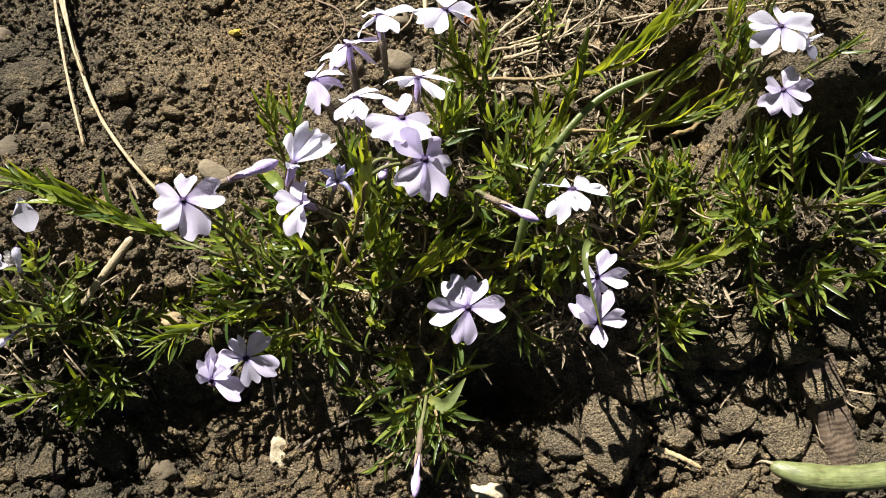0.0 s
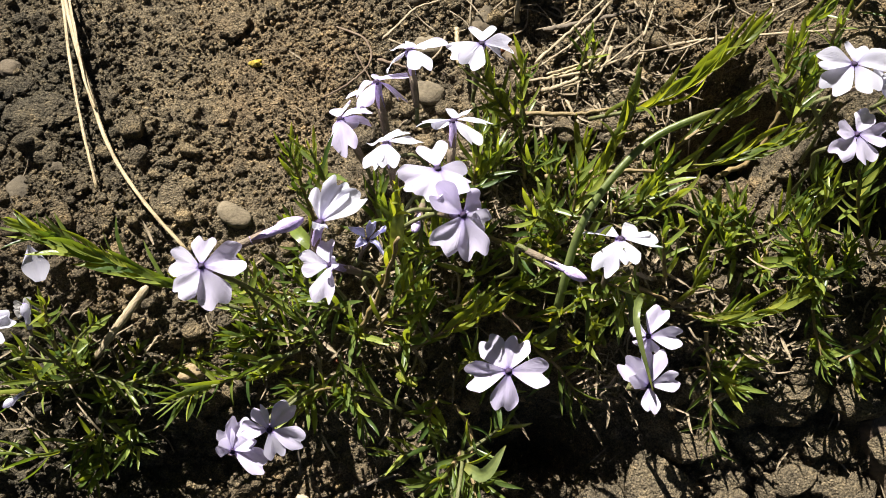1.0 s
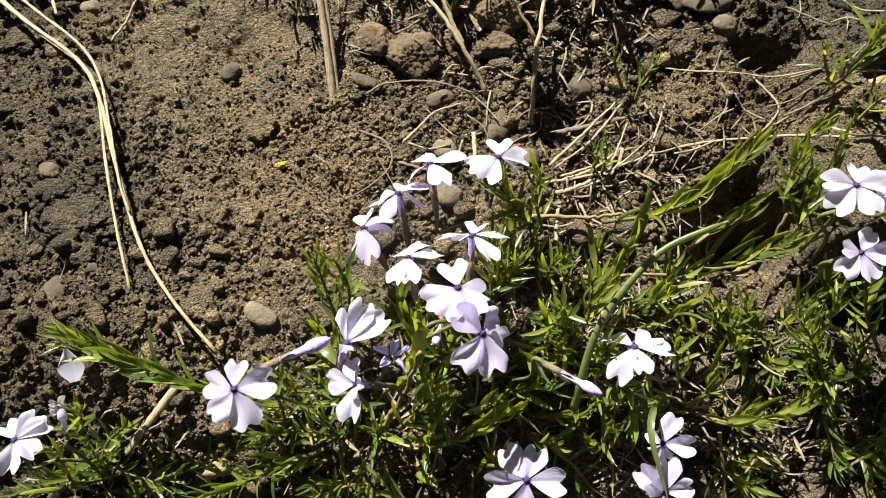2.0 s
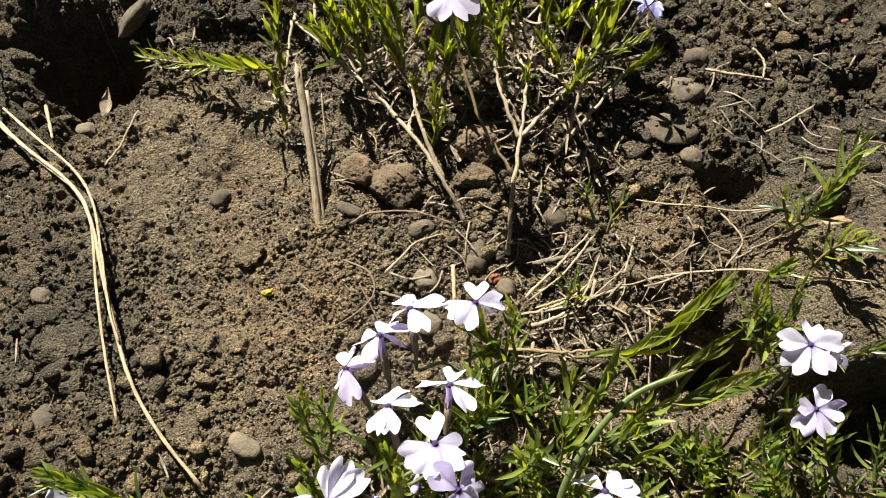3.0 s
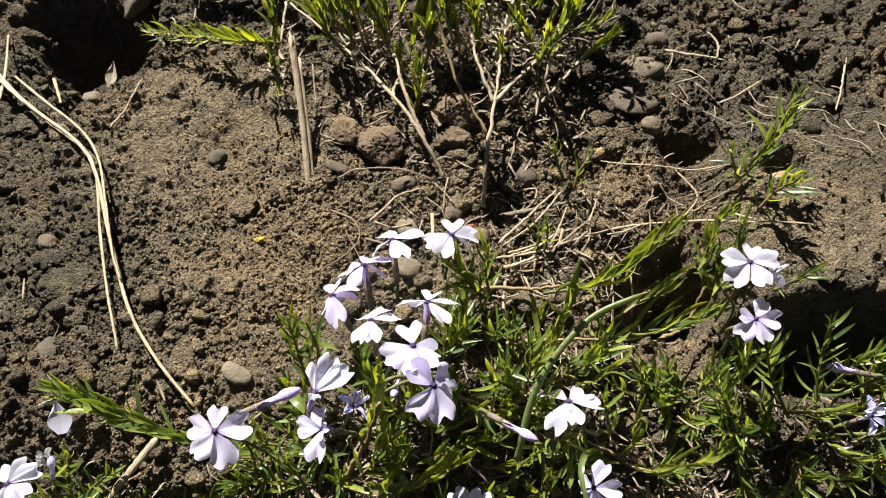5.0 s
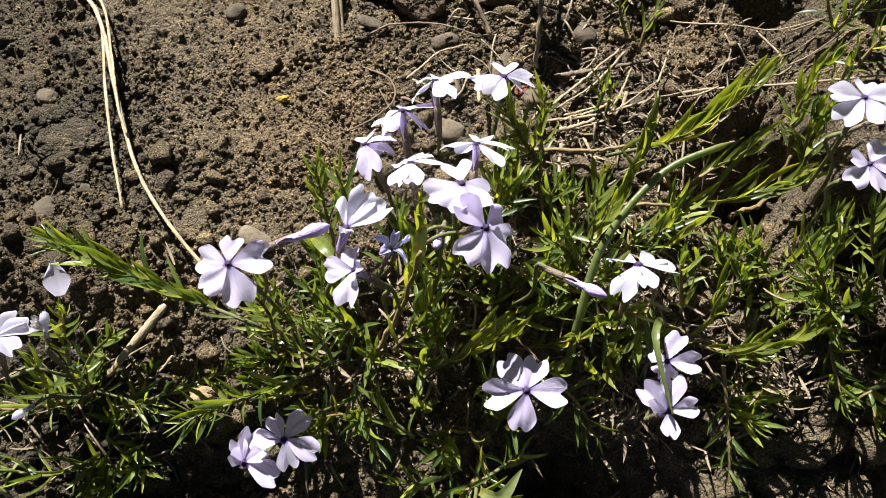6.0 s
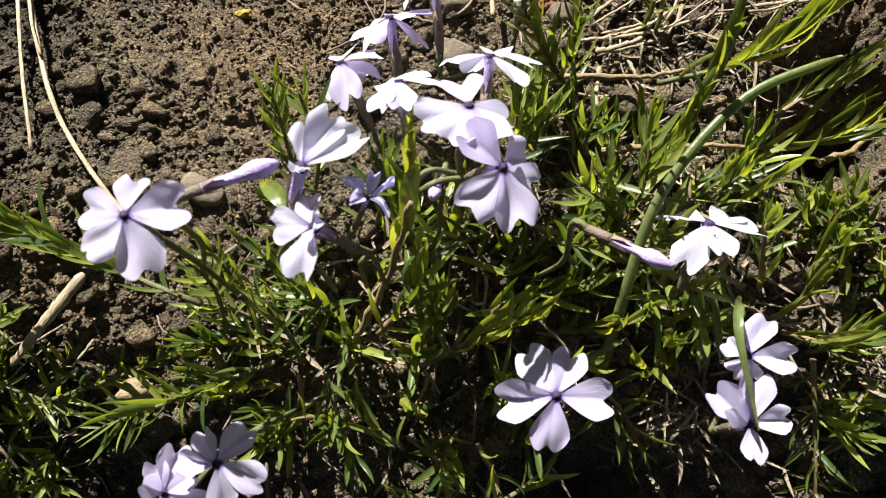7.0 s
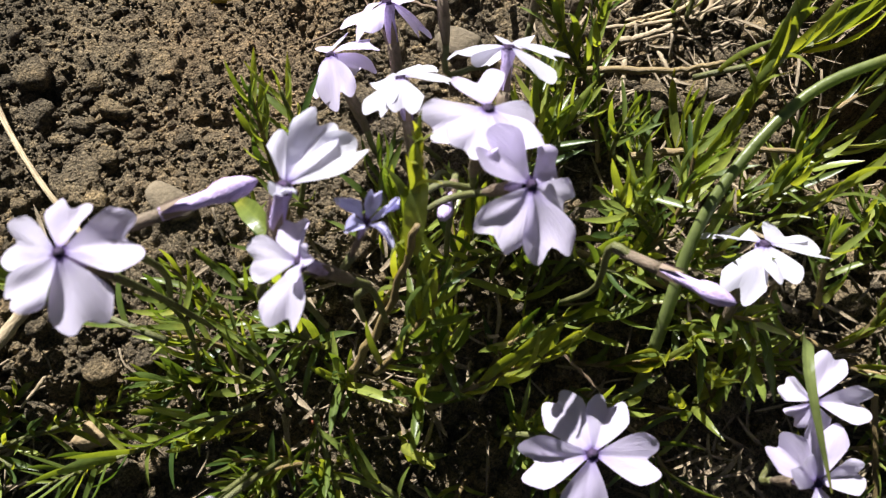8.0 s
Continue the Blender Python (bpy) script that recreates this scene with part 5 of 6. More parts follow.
twig("straw", [(-0.1931, 0.2471, 0.0177), (-0.1749, 0.2315, 0.0205), (-0.1545, 0.2149, 0.0214), (-0.1435, 0.2, 0.0217), (-0.1359, 0.1797, 0.0218), (-0.1279, 0.1564, 0.0217), (-0.122, 0.1444, 0.0216)], 0.0008, STRAW, "third thin straw strand lying alongside", "straw")
twig("twig", [(-0.1805, 0.3593, 0.018), (-0.169, 0.3705, 0.018)], 0.0007, DRY_WOOD, "short dry twig on soil", "twig")
twig("twig", [(-0.1377, 0.3768, 0.018), (-0.125, 0.3637, 0.018), (-0.1271, 0.3408, 0.018)], 0.0009, DRY_WOOD, "bent dry twig among clods", "twig")
twig("straw", [(-0.1864, 0.26, 0.0024), (-0.1685, 0.2317, 0.0185)], 0.001, STRAW, "short broken straw at the hole's rim", "straw")
twig("twig", [(-0.1454, 0.2199, 0.0185), (-0.1399, 0.2294, 0.0184), (-0.1344, 0.2439, 0.0167)], 0.0011, DRY_WOOD, "dry twig with a pale tip on the mound", "twig")
twig("root", [(-0.0666, 0.2907, 0.0234), (-0.068, 0.3145, 0.0231), (-0.0595, 0.3357, 0.023), (-0.0404, 0.3507, 0.023)], 0.0014, DRY_WOOD, "tan woody runner arching over soil", "root")
twig("root", [(-0.0736, 0.3138, 0.0191), (-0.0619, 0.3071, 0.0192), (-0.0454, 0.3078, 0.0192)], 0.0007, ROOT, "thin brown root on soil", "root")
twig("root", [(-0.0448, 0.1916, 0.0227), (-0.0371, 0.1961, 0.0229), (-0.0199, 0.1966, 0.0229), (-0.0056, 0.1917, 0.0225)], 0.0009, ROOT, "thin brown root across pebbles", "root")
twig("root", [(-0.0307, 0.1718, 0.022), (-0.0239, 0.1793, 0.0224), (-0.0195, 0.1841, 0.0226), (-0.0095, 0.1879, 0.0225)], 0.0009, DRY_WOOD, "pale curved root on brown soil", "root")
twig("root", [(-0.0466, 0.1775, 0.0212), (-0.037, 0.1727, 0.021), (-0.0344, 0.1647, 0.0205), (-0.0404, 0.1569, 0.0199), (-0.0497, 0.1509, 0.0194)], 0.0008, ROOT, "dark wiry root curling on soil", "root")
twig("root", [(-0.04, 0.1681, 0.0207), (-0.0316, 0.1525, 0.0197)], 0.0005, ROOT, "fine rootlet on soil", "root")
twig("root", [(-0.0322, 0.1647, 0.0205), (-0.019, 0.1609, 0.0202)], 0.0012, ROOT, "short brown root by a pebble", "root")
twig("straw", [(-0.0059, 0.173, 0.0247), (-0.0054, 0.1595, 0.0239)], 0.0011, STRAW, "upright cut straw stub", "straw")
twig("twig", [(-0.059, 0.2471, 0.0294), (-0.0575, 0.2343, 0.0242), (-0.0552, 0.2219, 0.019)], 0.0008, DRY_WOOD, "thin brown twig standing in soil", "twig")
twig("twig", [(0.0178, 0.1564, 0.0211), (0.032, 0.1588, 0.0207), (0.0511, 0.1658, 0.0203), (0.0742, 0.1727, 0.0196), (0.1009, 0.1735, 0.0204), (0.1125, 0.1642, 0.038), (0.1292, 0.1586, 0.0451)], 0.0011, DRY_WOOD, "long pale bare runner across the soil", "twig")
twig("twig", [(0.0197, 0.1623, 0.0223), (0.0317, 0.1745, 0.0223), (0.0469, 0.1907, 0.0219)], 0.0011, DRY_WOOD, "pale straight dry twig", "twig")
twig("twig", [(0.023, 0.1761, 0.0208), (0.0367, 0.1798, 0.0202), (0.0566, 0.1855, 0.0195)], 0.0018, OLD_WOOD, "thick grey weathered twig", "twig")
twig("twig", [(0.0269, 0.1874, 0.0209), (0.0362, 0.1889, 0.0204), (0.0322, 0.1801, 0.0204), (0.0208, 0.1763, 0.0209)], 0.0007, DRY_WOOD, "curled pale dry stem", "twig")
twig("twig", [(0.064, 0.2043, 0.0193), (0.0782, 0.2008, 0.0188), (0.0967, 0.1983, 0.0184), (0.1104, 0.1929, 0.0336)], 0.0008, DRY_WOOD, "thin grey runner on soil", "twig")
twig("twig", [(0.0944, 0.1989, 0.0184), (0.1016, 0.1871, 0.0202), (0.0941, 0.1761, 0.0183)], 0.0009, DRY_WOOD, "forked dry twig on soil", "twig")
twig("twig", [(0.0856, 0.1905, 0.0186), (0.09, 0.186, 0.0185), (0.0974, 0.1823, 0.0184)], 0.0009, DRY_WOOD, "short pale twig on soil", "twig")
twig("twig", [(0.0221, 0.1565, 0.0209), (0.0343, 0.1615, 0.0207), (0.0425, 0.168, 0.0207)], 0.0011, STRAW, "flattened tan straw at a clump's edge", "twig")
twig("twig", [(0.0233, 0.1587, 0.021), (0.0377, 0.1638, 0.0207)], 0.0008, STRAW, "flattened tan straw on dry soil", "twig")
twig("twig", [(0.0408, 0.163, 0.0216), (0.0449, 0.1723, 0.0217), (0.0477, 0.1795, 0.0217)], 0.0008, DRY_WOOD, "small dry stem on dry soil", "twig")
twig("twig", [(0.0554, 0.1712, 0.0242), (0.0591, 0.1808, 0.0243), (0.0618, 0.1895, 0.0243)], 0.0007, DRY_WOOD, "thin upright dead stem", "twig")
twig("twig", [(0.0999, 0.2682, 0.0181), (0.1134, 0.2659, 0.0181), (0.1272, 0.263, 0.018)], 0.0014, DRY_WOOD, "straight tan twig on dark soil", "twig")
twig("twig", [(0.1215, 0.2792, 0.019), (0.1253, 0.2724, 0.019), (0.1235, 0.2632, 0.019)], 0.0012, DRY_WOOD, "short crooked tan twig", "twig")
twig("twig", [(0.1171, 0.3583, 0.018), (0.129, 0.3752, 0.018)], 0.0011, DRY_WOOD, "short tan twig far back", "twig")
twig("twig", [(0.1454, 0.3401, 0.018), (0.1453, 0.3255, 0.018), (0.1471, 0.3114, 0.018)], 0.0009, DRY_WOOD, "thin tan twig on clods", "twig")
twig("twig", [(0.1839, 0.2654, 0.018), (0.1767, 0.2475, 0.0181), (0.1652, 0.227, 0.0265)], 0.001, DRY_WOOD, "straight grey twig on soil", "twig")
twig("twig", [(0.1174, 0.2335, 0.0227), (0.128, 0.2393, 0.0202), (0.1376, 0.244, 0.0188)], 0.001, DRY_WOOD, "pale split twig on soil", "twig")
twig("twig", [(0.1063, 0.2567, 0.0171), (0.1171, 0.2458, 0.0174)], 0.0007, DRY_WOOD, "fine grey twig on dry soil", "twig")
twig("twig", [(0.1029, 0.2481, 0.0172), (0.1054, 0.2353, 0.0182)], 0.0009, OLD_WOOD, "grey splinter on soil", "twig")
twig("twig", [(0.1101, 0.2307, 0.0208), (0.1167, 0.2101, 0.0353)], 0.0009, OLD_WOOD, "grey twig half sunk in soil", "twig")
twig("twig", [(0.1291, 0.3214, 0.017), (0.1339, 0.3049, 0.017)], 0.0006, DRY_WOOD, "fine twig on clods", "twig")
twig("twig", [(0.1683, 0.3629, 0.017), (0.1799, 0.3673, 0.017), (0.1914, 0.3647, 0.017)], 0.0008, DRY_WOOD, "fine curved twig far back", "twig")
twig("twig", [(0.0927, 0.3773, 0.018), (0.0943, 0.3664, 0.018), (0.0952, 0.3565, 0.018)], 0.0008, DRY_WOOD, "short twig behind the flowers", "twig")
twig("twig", [(-0.0998, 0.0873, 0.0153), (-0.1078, 0.0781, 0.0109), (-0.1172, 0.0672, 0.0051)], 0.003, DRY_WOOD, "thick tan dry stem at a clump's edge", "twig")
twig("twig", [(-0.0973, 0.0738, 0.0076), (-0.1029, 0.0676, 0.0041)], 0.0009, DRY_WOOD, "thin dry stem on dry soil", "twig")
twig("twig", [(-0.0477, 0.0245, -0.017), (-0.035, 0.0311, -0.0148), (-0.0239, 0.0347, -0.0137)], 0.0013, OLD_WOOD, "grey twig under the clump", "twig")
twig("twig", [(0.0709, 0.025, -0.0140), (0.0791, 0.0223, -0.0140), (0.0865, 0.0186, -0.0145)], 0.0023, STRAW, "cream coloured broken stalk on soil", "twig")
twig("twig", [(-0.0563, 0.0496, -0.0087), (-0.0551, 0.034, -0.0165)], 0.0011, OLD_WOOD, "short upright dead stalk", "twig")
twig("twig", [(0.0431, 0.1615, 0.0204), (0.0455, 0.1698, 0.0206), (0.04, 0.1591, 0.0204), (0.0221, 0.1517, 0.0207)], 0.0011, DRY_WOOD, "pale dry stem tangle", "twig")
twig("twig", [(0.0215, 0.1513, 0.0227), (0.0278, 0.1534, 0.0226), (0.0341, 0.1565, 0.0226)], 0.0016, DRY_WOOD, "flattened pale dry stem", "twig")
twig("twig", [(0.0219, 0.1452, 0.0244), (0.0206, 0.1356, 0.0241), (0.0214, 0.1262, 0.0237)], 0.0012, DRY_WOOD, "peeling dry stem in the clump", "twig")
twig("twig", [(0.0466, 0.1882, 0.0209), (0.0345, 0.1725, 0.0211), (0.0213, 0.1617, 0.0212)], 0.0009, DRY_WOOD, "long thin dry twig", "twig")
twig("twig", [(0.0428, 0.167, 0.0226), (0.0387, 0.1587, 0.0225), (0.056, 0.1736, 0.0223)], 0.0007, DRY_WOOD, "bent dry stem on dry soil", "twig")
twig("twig", [(0.0285, 0.146, 0.0263), (0.0323, 0.1374, 0.0259)], 0.001, DRY_WOOD, "dry stem in the clump", "twig")
twig("twig", [(-0.0011, 0.0866, 0.0201), (0.0087, 0.0785, 0.0162), (0.0169, 0.0721, 0.0124)], 0.001, ROOT, "brown bare stem inside the clump", "twig")


def stake(name, a, b, r, mat, label, flat=1.0):
    """A short upright or lying piece of wood with a split end."""
    line = spline([a, Vector(a).lerp(Vector(b), 0.5) + Vector((0.0006, 0, 0)), b], 12)
    vs, fs, uv = tube(line, [r * RND.uniform(0.85, 1.15) for _ in line], 10, flat)
    for i in range(10):
        vs[-1 - i] = vs[-1 - i] + Vector((0, 0, RND.uniform(-0.002, 0.002)))
    ob = tagged(new(name, mesh_from(name, vs, fs, mat, uv)), label, "stick")
    a, b = Vector(a) + Vector((r * 1.5, 0.0004, 0)), Vector(a).lerp(Vector(b), 0.86) + Vector((r * 1.9, -0.001, 0.0006))
    vs, fs, uv = tube(spline([a, a.lerp(b, 0.5) + Vector((0.0004, 0, 0)), b], 10), [r * 0.42 * RND.uniform(0.8, 1.2) for _ in range(10)], 7, 0.7)
    child("splinter", mesh_from("splinter", vs, fs, mat, uv), ob)


stake("stick", (-0.0573, 0.1905, 0.010), (-0.0658, 0.2478, 0.0428), 0.0014, DRY_WOOD, "split dry stalk standing in the soil")


def wood_strip():
    """A flat weathered strip with cross ridges, sunk in the soil."""
    a, b = Vector((0.1262, 0.0535)), Vector((0.1372, 0.0140))
    along = (b - a).normalized()
    across = Vector((-along.y, along.x))
    rows, cols, vs, fs, uv = 110, 15, [], [], []
    for i in range(rows):
        s = i / (rows - 1)
        for k in range(cols):
            v = 2 * k / (cols - 1) - 1
            w = 0.0060 * (1 + 0.05 * math.sin(7 * s) + 0.05 * math.sin(23 * s + v))
            p = a + along * (s * (b - a).length + 0.0012 * noise.noise(Vector((v * 2, s * 5, 0)))) + across * v * w
            z = 0.0012 + 0.0010 * (1 - v * v) + 0.00010 * math.sin(s * 150 + 1.5 * v * v + 2 * noise.noise(Vector((s * 12, v, 1)))) + 0.0007 * noise.noise(Vector((s * 9, v * 3, 4)))
            if abs(v) > 0.99 or i in (0, rows - 1):
                z -= 0.008
            vs.append((p.x, p.y, -0.0085 - 0.012 * s + z))
            uv.append((s * 2.4, v * 0.5))
    for i in range(rows - 1):
        for k in range(cols - 1):
            q = i * cols + k
            fs.append((q, q + 1, q + cols + 1, q + cols))
    tagged(new("wood_strip", mesh_from("wood_strip", vs, fs, BARK, uv)), "weathered brown ridged strip of wood half buried", "wood")


wood_strip()

# ---- pebbles and clods ----
stone("pebble", (-0.0973, 0.2062, 0.0174), 0.0040, 0.0040, 0.7, PEB_GREY, "flat grey pebble in the crust")
stone("pebble", (-0.0457, 0.1996, 0.0198), 0.0047, 0.0033, 0.7, PEB_GREY, "smooth blue-grey pebble on dry garden soil")
stone("pebble", (-0.0187, 0.191, 0.0198), 0.0060, 0.0037, 0.7, PEB_BROWN, "smooth brown pebble by a root")
stone("pebble", (-0.0155, 0.1701, 0.0188), 0.0053, 0.0042, 0.7, PEB_TAN, "tan mottled pebble on dry garden soil")
stone("pebble", (-0.0751, 0.1108, 0.0152), 0.0056, 0.0043, 0.7, PEB_TAN, "tan rounded pebble at the clump's edge")
stone("pebble", (-0.0151, 0.1542, 0.0177), 0.0054, 0.0048, 0.7, PEB_TAN, "round tan pebble behind the flowers")
stone("pebble", (0.033, 0.1978, 0.0177), 0.0054, 0.0061, 0.7, PEB_BROWN, "round brown pebble by the stems")
stone("pebble", (0.089, 0.224, 0.0155), 0.0040, 0.0040, 0.7, PEB_BROWN, "small brown pebble on soil")
stone("pebble", (0.0036, 0.1809, 0.0188), 0.0033, 0.0048, 0.7, PEB_GREY, "upright grey-brown pebble on dry garden soil")
stone("pebble", (0.0882, 0.2584, 0.0152), 0.0109, 0.0062, 0.6, PEB_TAN, "rough olive-grey stone on the soil")
stone("pebble", (0.0816, 0.2386, 0.0155), 0.0116, 0.0075, 0.3, PEB_BROWN, "low brown stone half buried")
stone("pebble", (0.0884, 0.2248, 0.0155), 0.0044, 0.0042, 0.7, PEB_BROWN, "small round brown pebble")
leaning = stone("pebble", (-0.1500, 0.3010, 0.0150), 0.0120, 0.0050, 0.9, PEB_GREY, "long leaning grey stone at the hole")
leaning.matrix_world = Matrix.LocRotScale((-0.1500, 0.3010, 0.0130), Euler((0.0, -0.28, 1.08)), (0.0112, 0.0042, 0.0042))
stone("pebble", (-0.1600, 0.2410, 0.0110), 0.0046, 0.0034, 0.8, PEB_TAN, "small pale pebble at the hole's rim", 0.001)
stone("pebble", (-0.0505, 0.336, 0.015), 0.0043, 0.0038, 0.7, PEB_TAN, "pale pebble behind the stems")
stone("pebble", (-0.0604, 0.3222, 0.0151), 0.0054, 0.0045, 0.7, PEB_BROWN, "brown pebble behind the stems")
stone("pebble", (-0.042, 0.3281, 0.0151), 0.0040, 0.0029, 0.7, PEB_BROWN, "small brown pebble on dry garden soil")
stone("pebble", (0.0977, 0.2784, 0.015), 0.0059, 0.0048, 0.7, PEB_BROWN, "dark pebble under the bent flower")
stone("pebble", (-0.0927, 0.017, -0.025), 0.0046, 0.0036, 0.7, PEB_GREY, "smooth round grey pebble on the front soil")
stone("pebble", (-0.1349, 0.1267, 0.0152), 0.0034, 0.0023, 0.7, PEB_GREY, "angular dark grey chip")
stone("pebble", (-0.146, 0.1189, 0.0151), 0.0042, 0.0061, 0.6, PEB_GREY, "angular grey stone in crumbs")
stone("pebble", (-0.1576, 0.1639, 0.0153), 0.0046, 0.0032, 0.7, PEB_BROWN, "brown pebble in dark crumbs")
stone("pebble", (0.0019, 0.1778, 0.0187), 0.0045, 0.0047, 0.7, PEB_BROWN, "dark rounded pebble behind the flowers")
stone("pebble", (0.0137, 0.1674, 0.0178), 0.0041, 0.0037, 0.7, PEB_BROWN, "dark brown pebble beside a sprout")
stone("soil_clod", (-0.0285, 0.2085, 0.0229), 0.0100, 0.0086, 1.0, CLAY, "reddish brown crumbly soil clod", 0.0038)
stone("soil_clod", (0.0034, 0.2264, 0.0185), 0.0095, 0.0080, 1.2, CLAY, "reddish clod behind the stems", 0.0045)
stone("soil_clod", (-0.0422, 0.2159, 0.0196), 0.0078, 0.0064, 1.0, CLAY, "rough soil clod by a stick", 0.003)
stone("soil_clod", (0.0009, 0.212, 0.0191), 0.0081, 0.0057, 0.9, CLAY, "brown soil clod between stems", 0.002)
stone("soil_clod", (-0.0953, 0.1155, 0.0174), 0.0073, 0.0059, 0.6, SOIL_CLOD, "rounded crumbly soil clod")
stone("soil_clod", (-0.0833, 0.1827, 0.018), 0.0068, 0.0064, 0.6, SOIL_CLOD, "dark clod above a hollow")
stone("soil_clod", (0.0568, 0.0290, -0.0168), 0.0102, 0.0180, 0.85, SOIL_CLOD, "large smooth dried soil clod")
stone("soil_clod", (0.0943, 0.0552, -0.0063), 0.0086, 0.0064, 0.87, SOIL_CLOD, "large tan soil clod")
stone("soil_clod", (0.1164, 0.0278, -0.0194), 0.0114, 0.0087, 0.72, SOIL_CLOD, "broad cracked soil clod")
stone("soil_clod", (0.089, 0.0438, -0.014), 0.0065, 0.0053, 1.01, SOIL_CLOD, "grey-brown soil clod on dry garden soil")
stone("soil_clod", (0.0995, 0.034, -0.0176), 0.0069, 0.0057, 1.01, SOIL_CLOD, "grey-brown soil clod on dry garden soil")
stone("soil_clod", (0.0768, 0.0421, -0.0155), 0.0050, 0.0046, 1.01, SOIL_CLOD, "crumbly soil clod on dry garden soil")
stone("soil_clod", (0.1037, 0.0662, -0.0023), 0.0064, 0.0049, 1.01, SOIL_CLOD, "soil clod in half shade")
stone("soil_clod", (0.0961, 0.0133, -0.021), 0.0082, 0.0045, 0.87, SOIL_CLOD, "soil clod at the front")
stone("soil_clod", (0.0426, 0.0258, -0.0218), 0.0076, 0.0065, 1.01, SOIL_CLOD, "shaded soil clod on dry garden soil")
stone("soil_clod", (0.016, 0.0314, -0.0227), 0.0070, 0.0058, 0.7, SOIL_CLOD, "shaded soil clod under the clump")
stone("soil_clod", (0.0289, 0.0184, -0.0214), 0.0075, 0.0057, 0.6, SOIL_CLOD, "soil clod at the front")
stone("soil_clod", (-0.0742, 0.0316, -0.028), 0.0079, 0.0059, 0.7, SOIL_CLOD, "brown soil clod under the small blossoms")
stone("soil_clod", (-0.0832, 0.024, -0.0284), 0.0058, 0.0047, 0.7, SOIL_CLOD, "brown soil clod on dry garden soil")
stone("soil_clod", (-0.0622, 0.0199, -0.0233), 0.0065, 0.0053, 0.7, SOIL_CLOD, "crumbly brown clod on dry garden soil")
stone("soil_clod", (-0.0408, 0.018, -0.0211), 0.0068, 0.0053, 0.6, SOIL_CLOD, "crumbly brown clod at the front")
stone("soil_clod", (-0.1136, 0.0233, -0.0224), 0.0084, 0.0065, 0.7, SOIL_CLOD, "dark crumbly clod on dry garden soil")
stone("soil_clod", (-0.1309, 0.0176, -0.0211), 0.0086, 0.0064, 0.6, SOIL_CLOD, "dark crumbly clod at the front")
stone("soil_clod", (-0.1058, 0.0435, -0.0187), 0.0066, 0.0054, 0.7, SOIL_CLOD, "dark clod in shade")
stone("soil_clod", (-0.0937, 0.0523, -0.0139), 0.0050, 0.0042, 0.7, SOIL_CLOD, "brown clod at the clump's edge")
stone("soil_clod", (0.1352, 0.1447, 0.0409), 0.0078, 0.0071, 0.3, SOIL_CLOD, "flat clod on the crust")
stone("soil_clod", (0.1922, 0.3265, 0.019), 0.0125, 0.0171, 0.8, SOIL_CLOD, "tall clod with a dark lee side")
stone("soil_clod", (0.1153, 0.3383, 0.015), 0.0134, 0.0117, 0.8, SOIL_CLOD, "rounded dark clod on dry garden soil")
stone("soil_clod", (0.1028, 0.3117, 0.0143), 0.0124, 0.0113, 0.8, SOIL_CLOD, "dark clod on dry garden soil")
stone("soil_clod", (0.1329, 0.3548, 0.015), 0.0149, 0.0107, 0.8, SOIL_CLOD, "dark clod far back")
stone("soil_clod", (0.1767, 0.3507, 0.015), 0.0131, 0.0107, 0.8, SOIL_CLOD, "dark clod far back")
stone("soil_clod", (-0.1126, 0.3261, 0.015), 0.0114, 0.0086, 0.8, SOIL_CLOD, "dark clod behind the hole")
stone("soil_clod", (-0.1279, 0.3151, 0.0145), 0.0101, 0.0084, 0.8, SOIL_CLOD, "dark clod behind the hole")
stone("soil_clod", (-0.0976, 0.2998, 0.015), 0.0094, 0.0072, 0.8, SOIL_CLOD, "dark clod behind the hole")
stone("soil_clod", (-0.1347, 0.3543, 0.015), 0.0130, 0.0089, 0.8, SOIL_CLOD, "dark clod far back")
stone("soil_clod", (-0.1628, 0.3339, 0.0149), 0.0098, 0.0075, 0.8, SOIL_CLOD, "dark clod far back")
stone("soil_clod", (-0.1832, 0.2258, 0.015), 0.0113, 0.0064, 0.5, SOIL_CLOD, "low clod beside the straw")
stone("soil_clod", (-0.1565, 0.1565, 0.0152), 0.0079, 0.0057, 0.6, SOIL_CLOD, "low dark clod on dry garden soil")
stone("soil_clod", (-0.1411, 0.1475, 0.0153), 0.0094, 0.0064, 0.4, SOIL_CLOD, "low brown clod beside the straw")
stone("soil_clod", (-0.1456, 0.1429, 0.0153), 0.0074, 0.0048, 0.6, SOIL_CLOD, "low dark clod on dry garden soil")
stone("soil_clod", (0.0196, 0.3546, 0.015), 0.0149, 0.0101, 0.8, SOIL_CLOD, "dark clod behind the clump")
stone("soil_clod", (0.0765, 0.3303, 0.015), 0.0115, 0.0075, 0.8, SOIL_CLOD, "dark clod under the back flowers")
stone("soil_clod", (-0.1502, 0.1449, 0.0152), 0.0071, 0.0059, 0.7, SOIL_CLOD, "dark crumbly clod on dry garden soil")
stone("soil_clod", (-0.1387, 0.1315, 0.0152), 0.0065, 0.0050, 0.7, SOIL_CLOD, "dark crumbly clod on dry garden soil")
stone("soil_clod", (0.0776, 0.0906, 0.0096), 0.0057, 0.0046, 0.8, SOIL_CLOD, "brown clod in the clump")
stone("soil_clod", (0.0966, 0.0824, 0.006), 0.0069, 0.0050, 0.8, SOIL_CLOD, "brown clod in the clump")
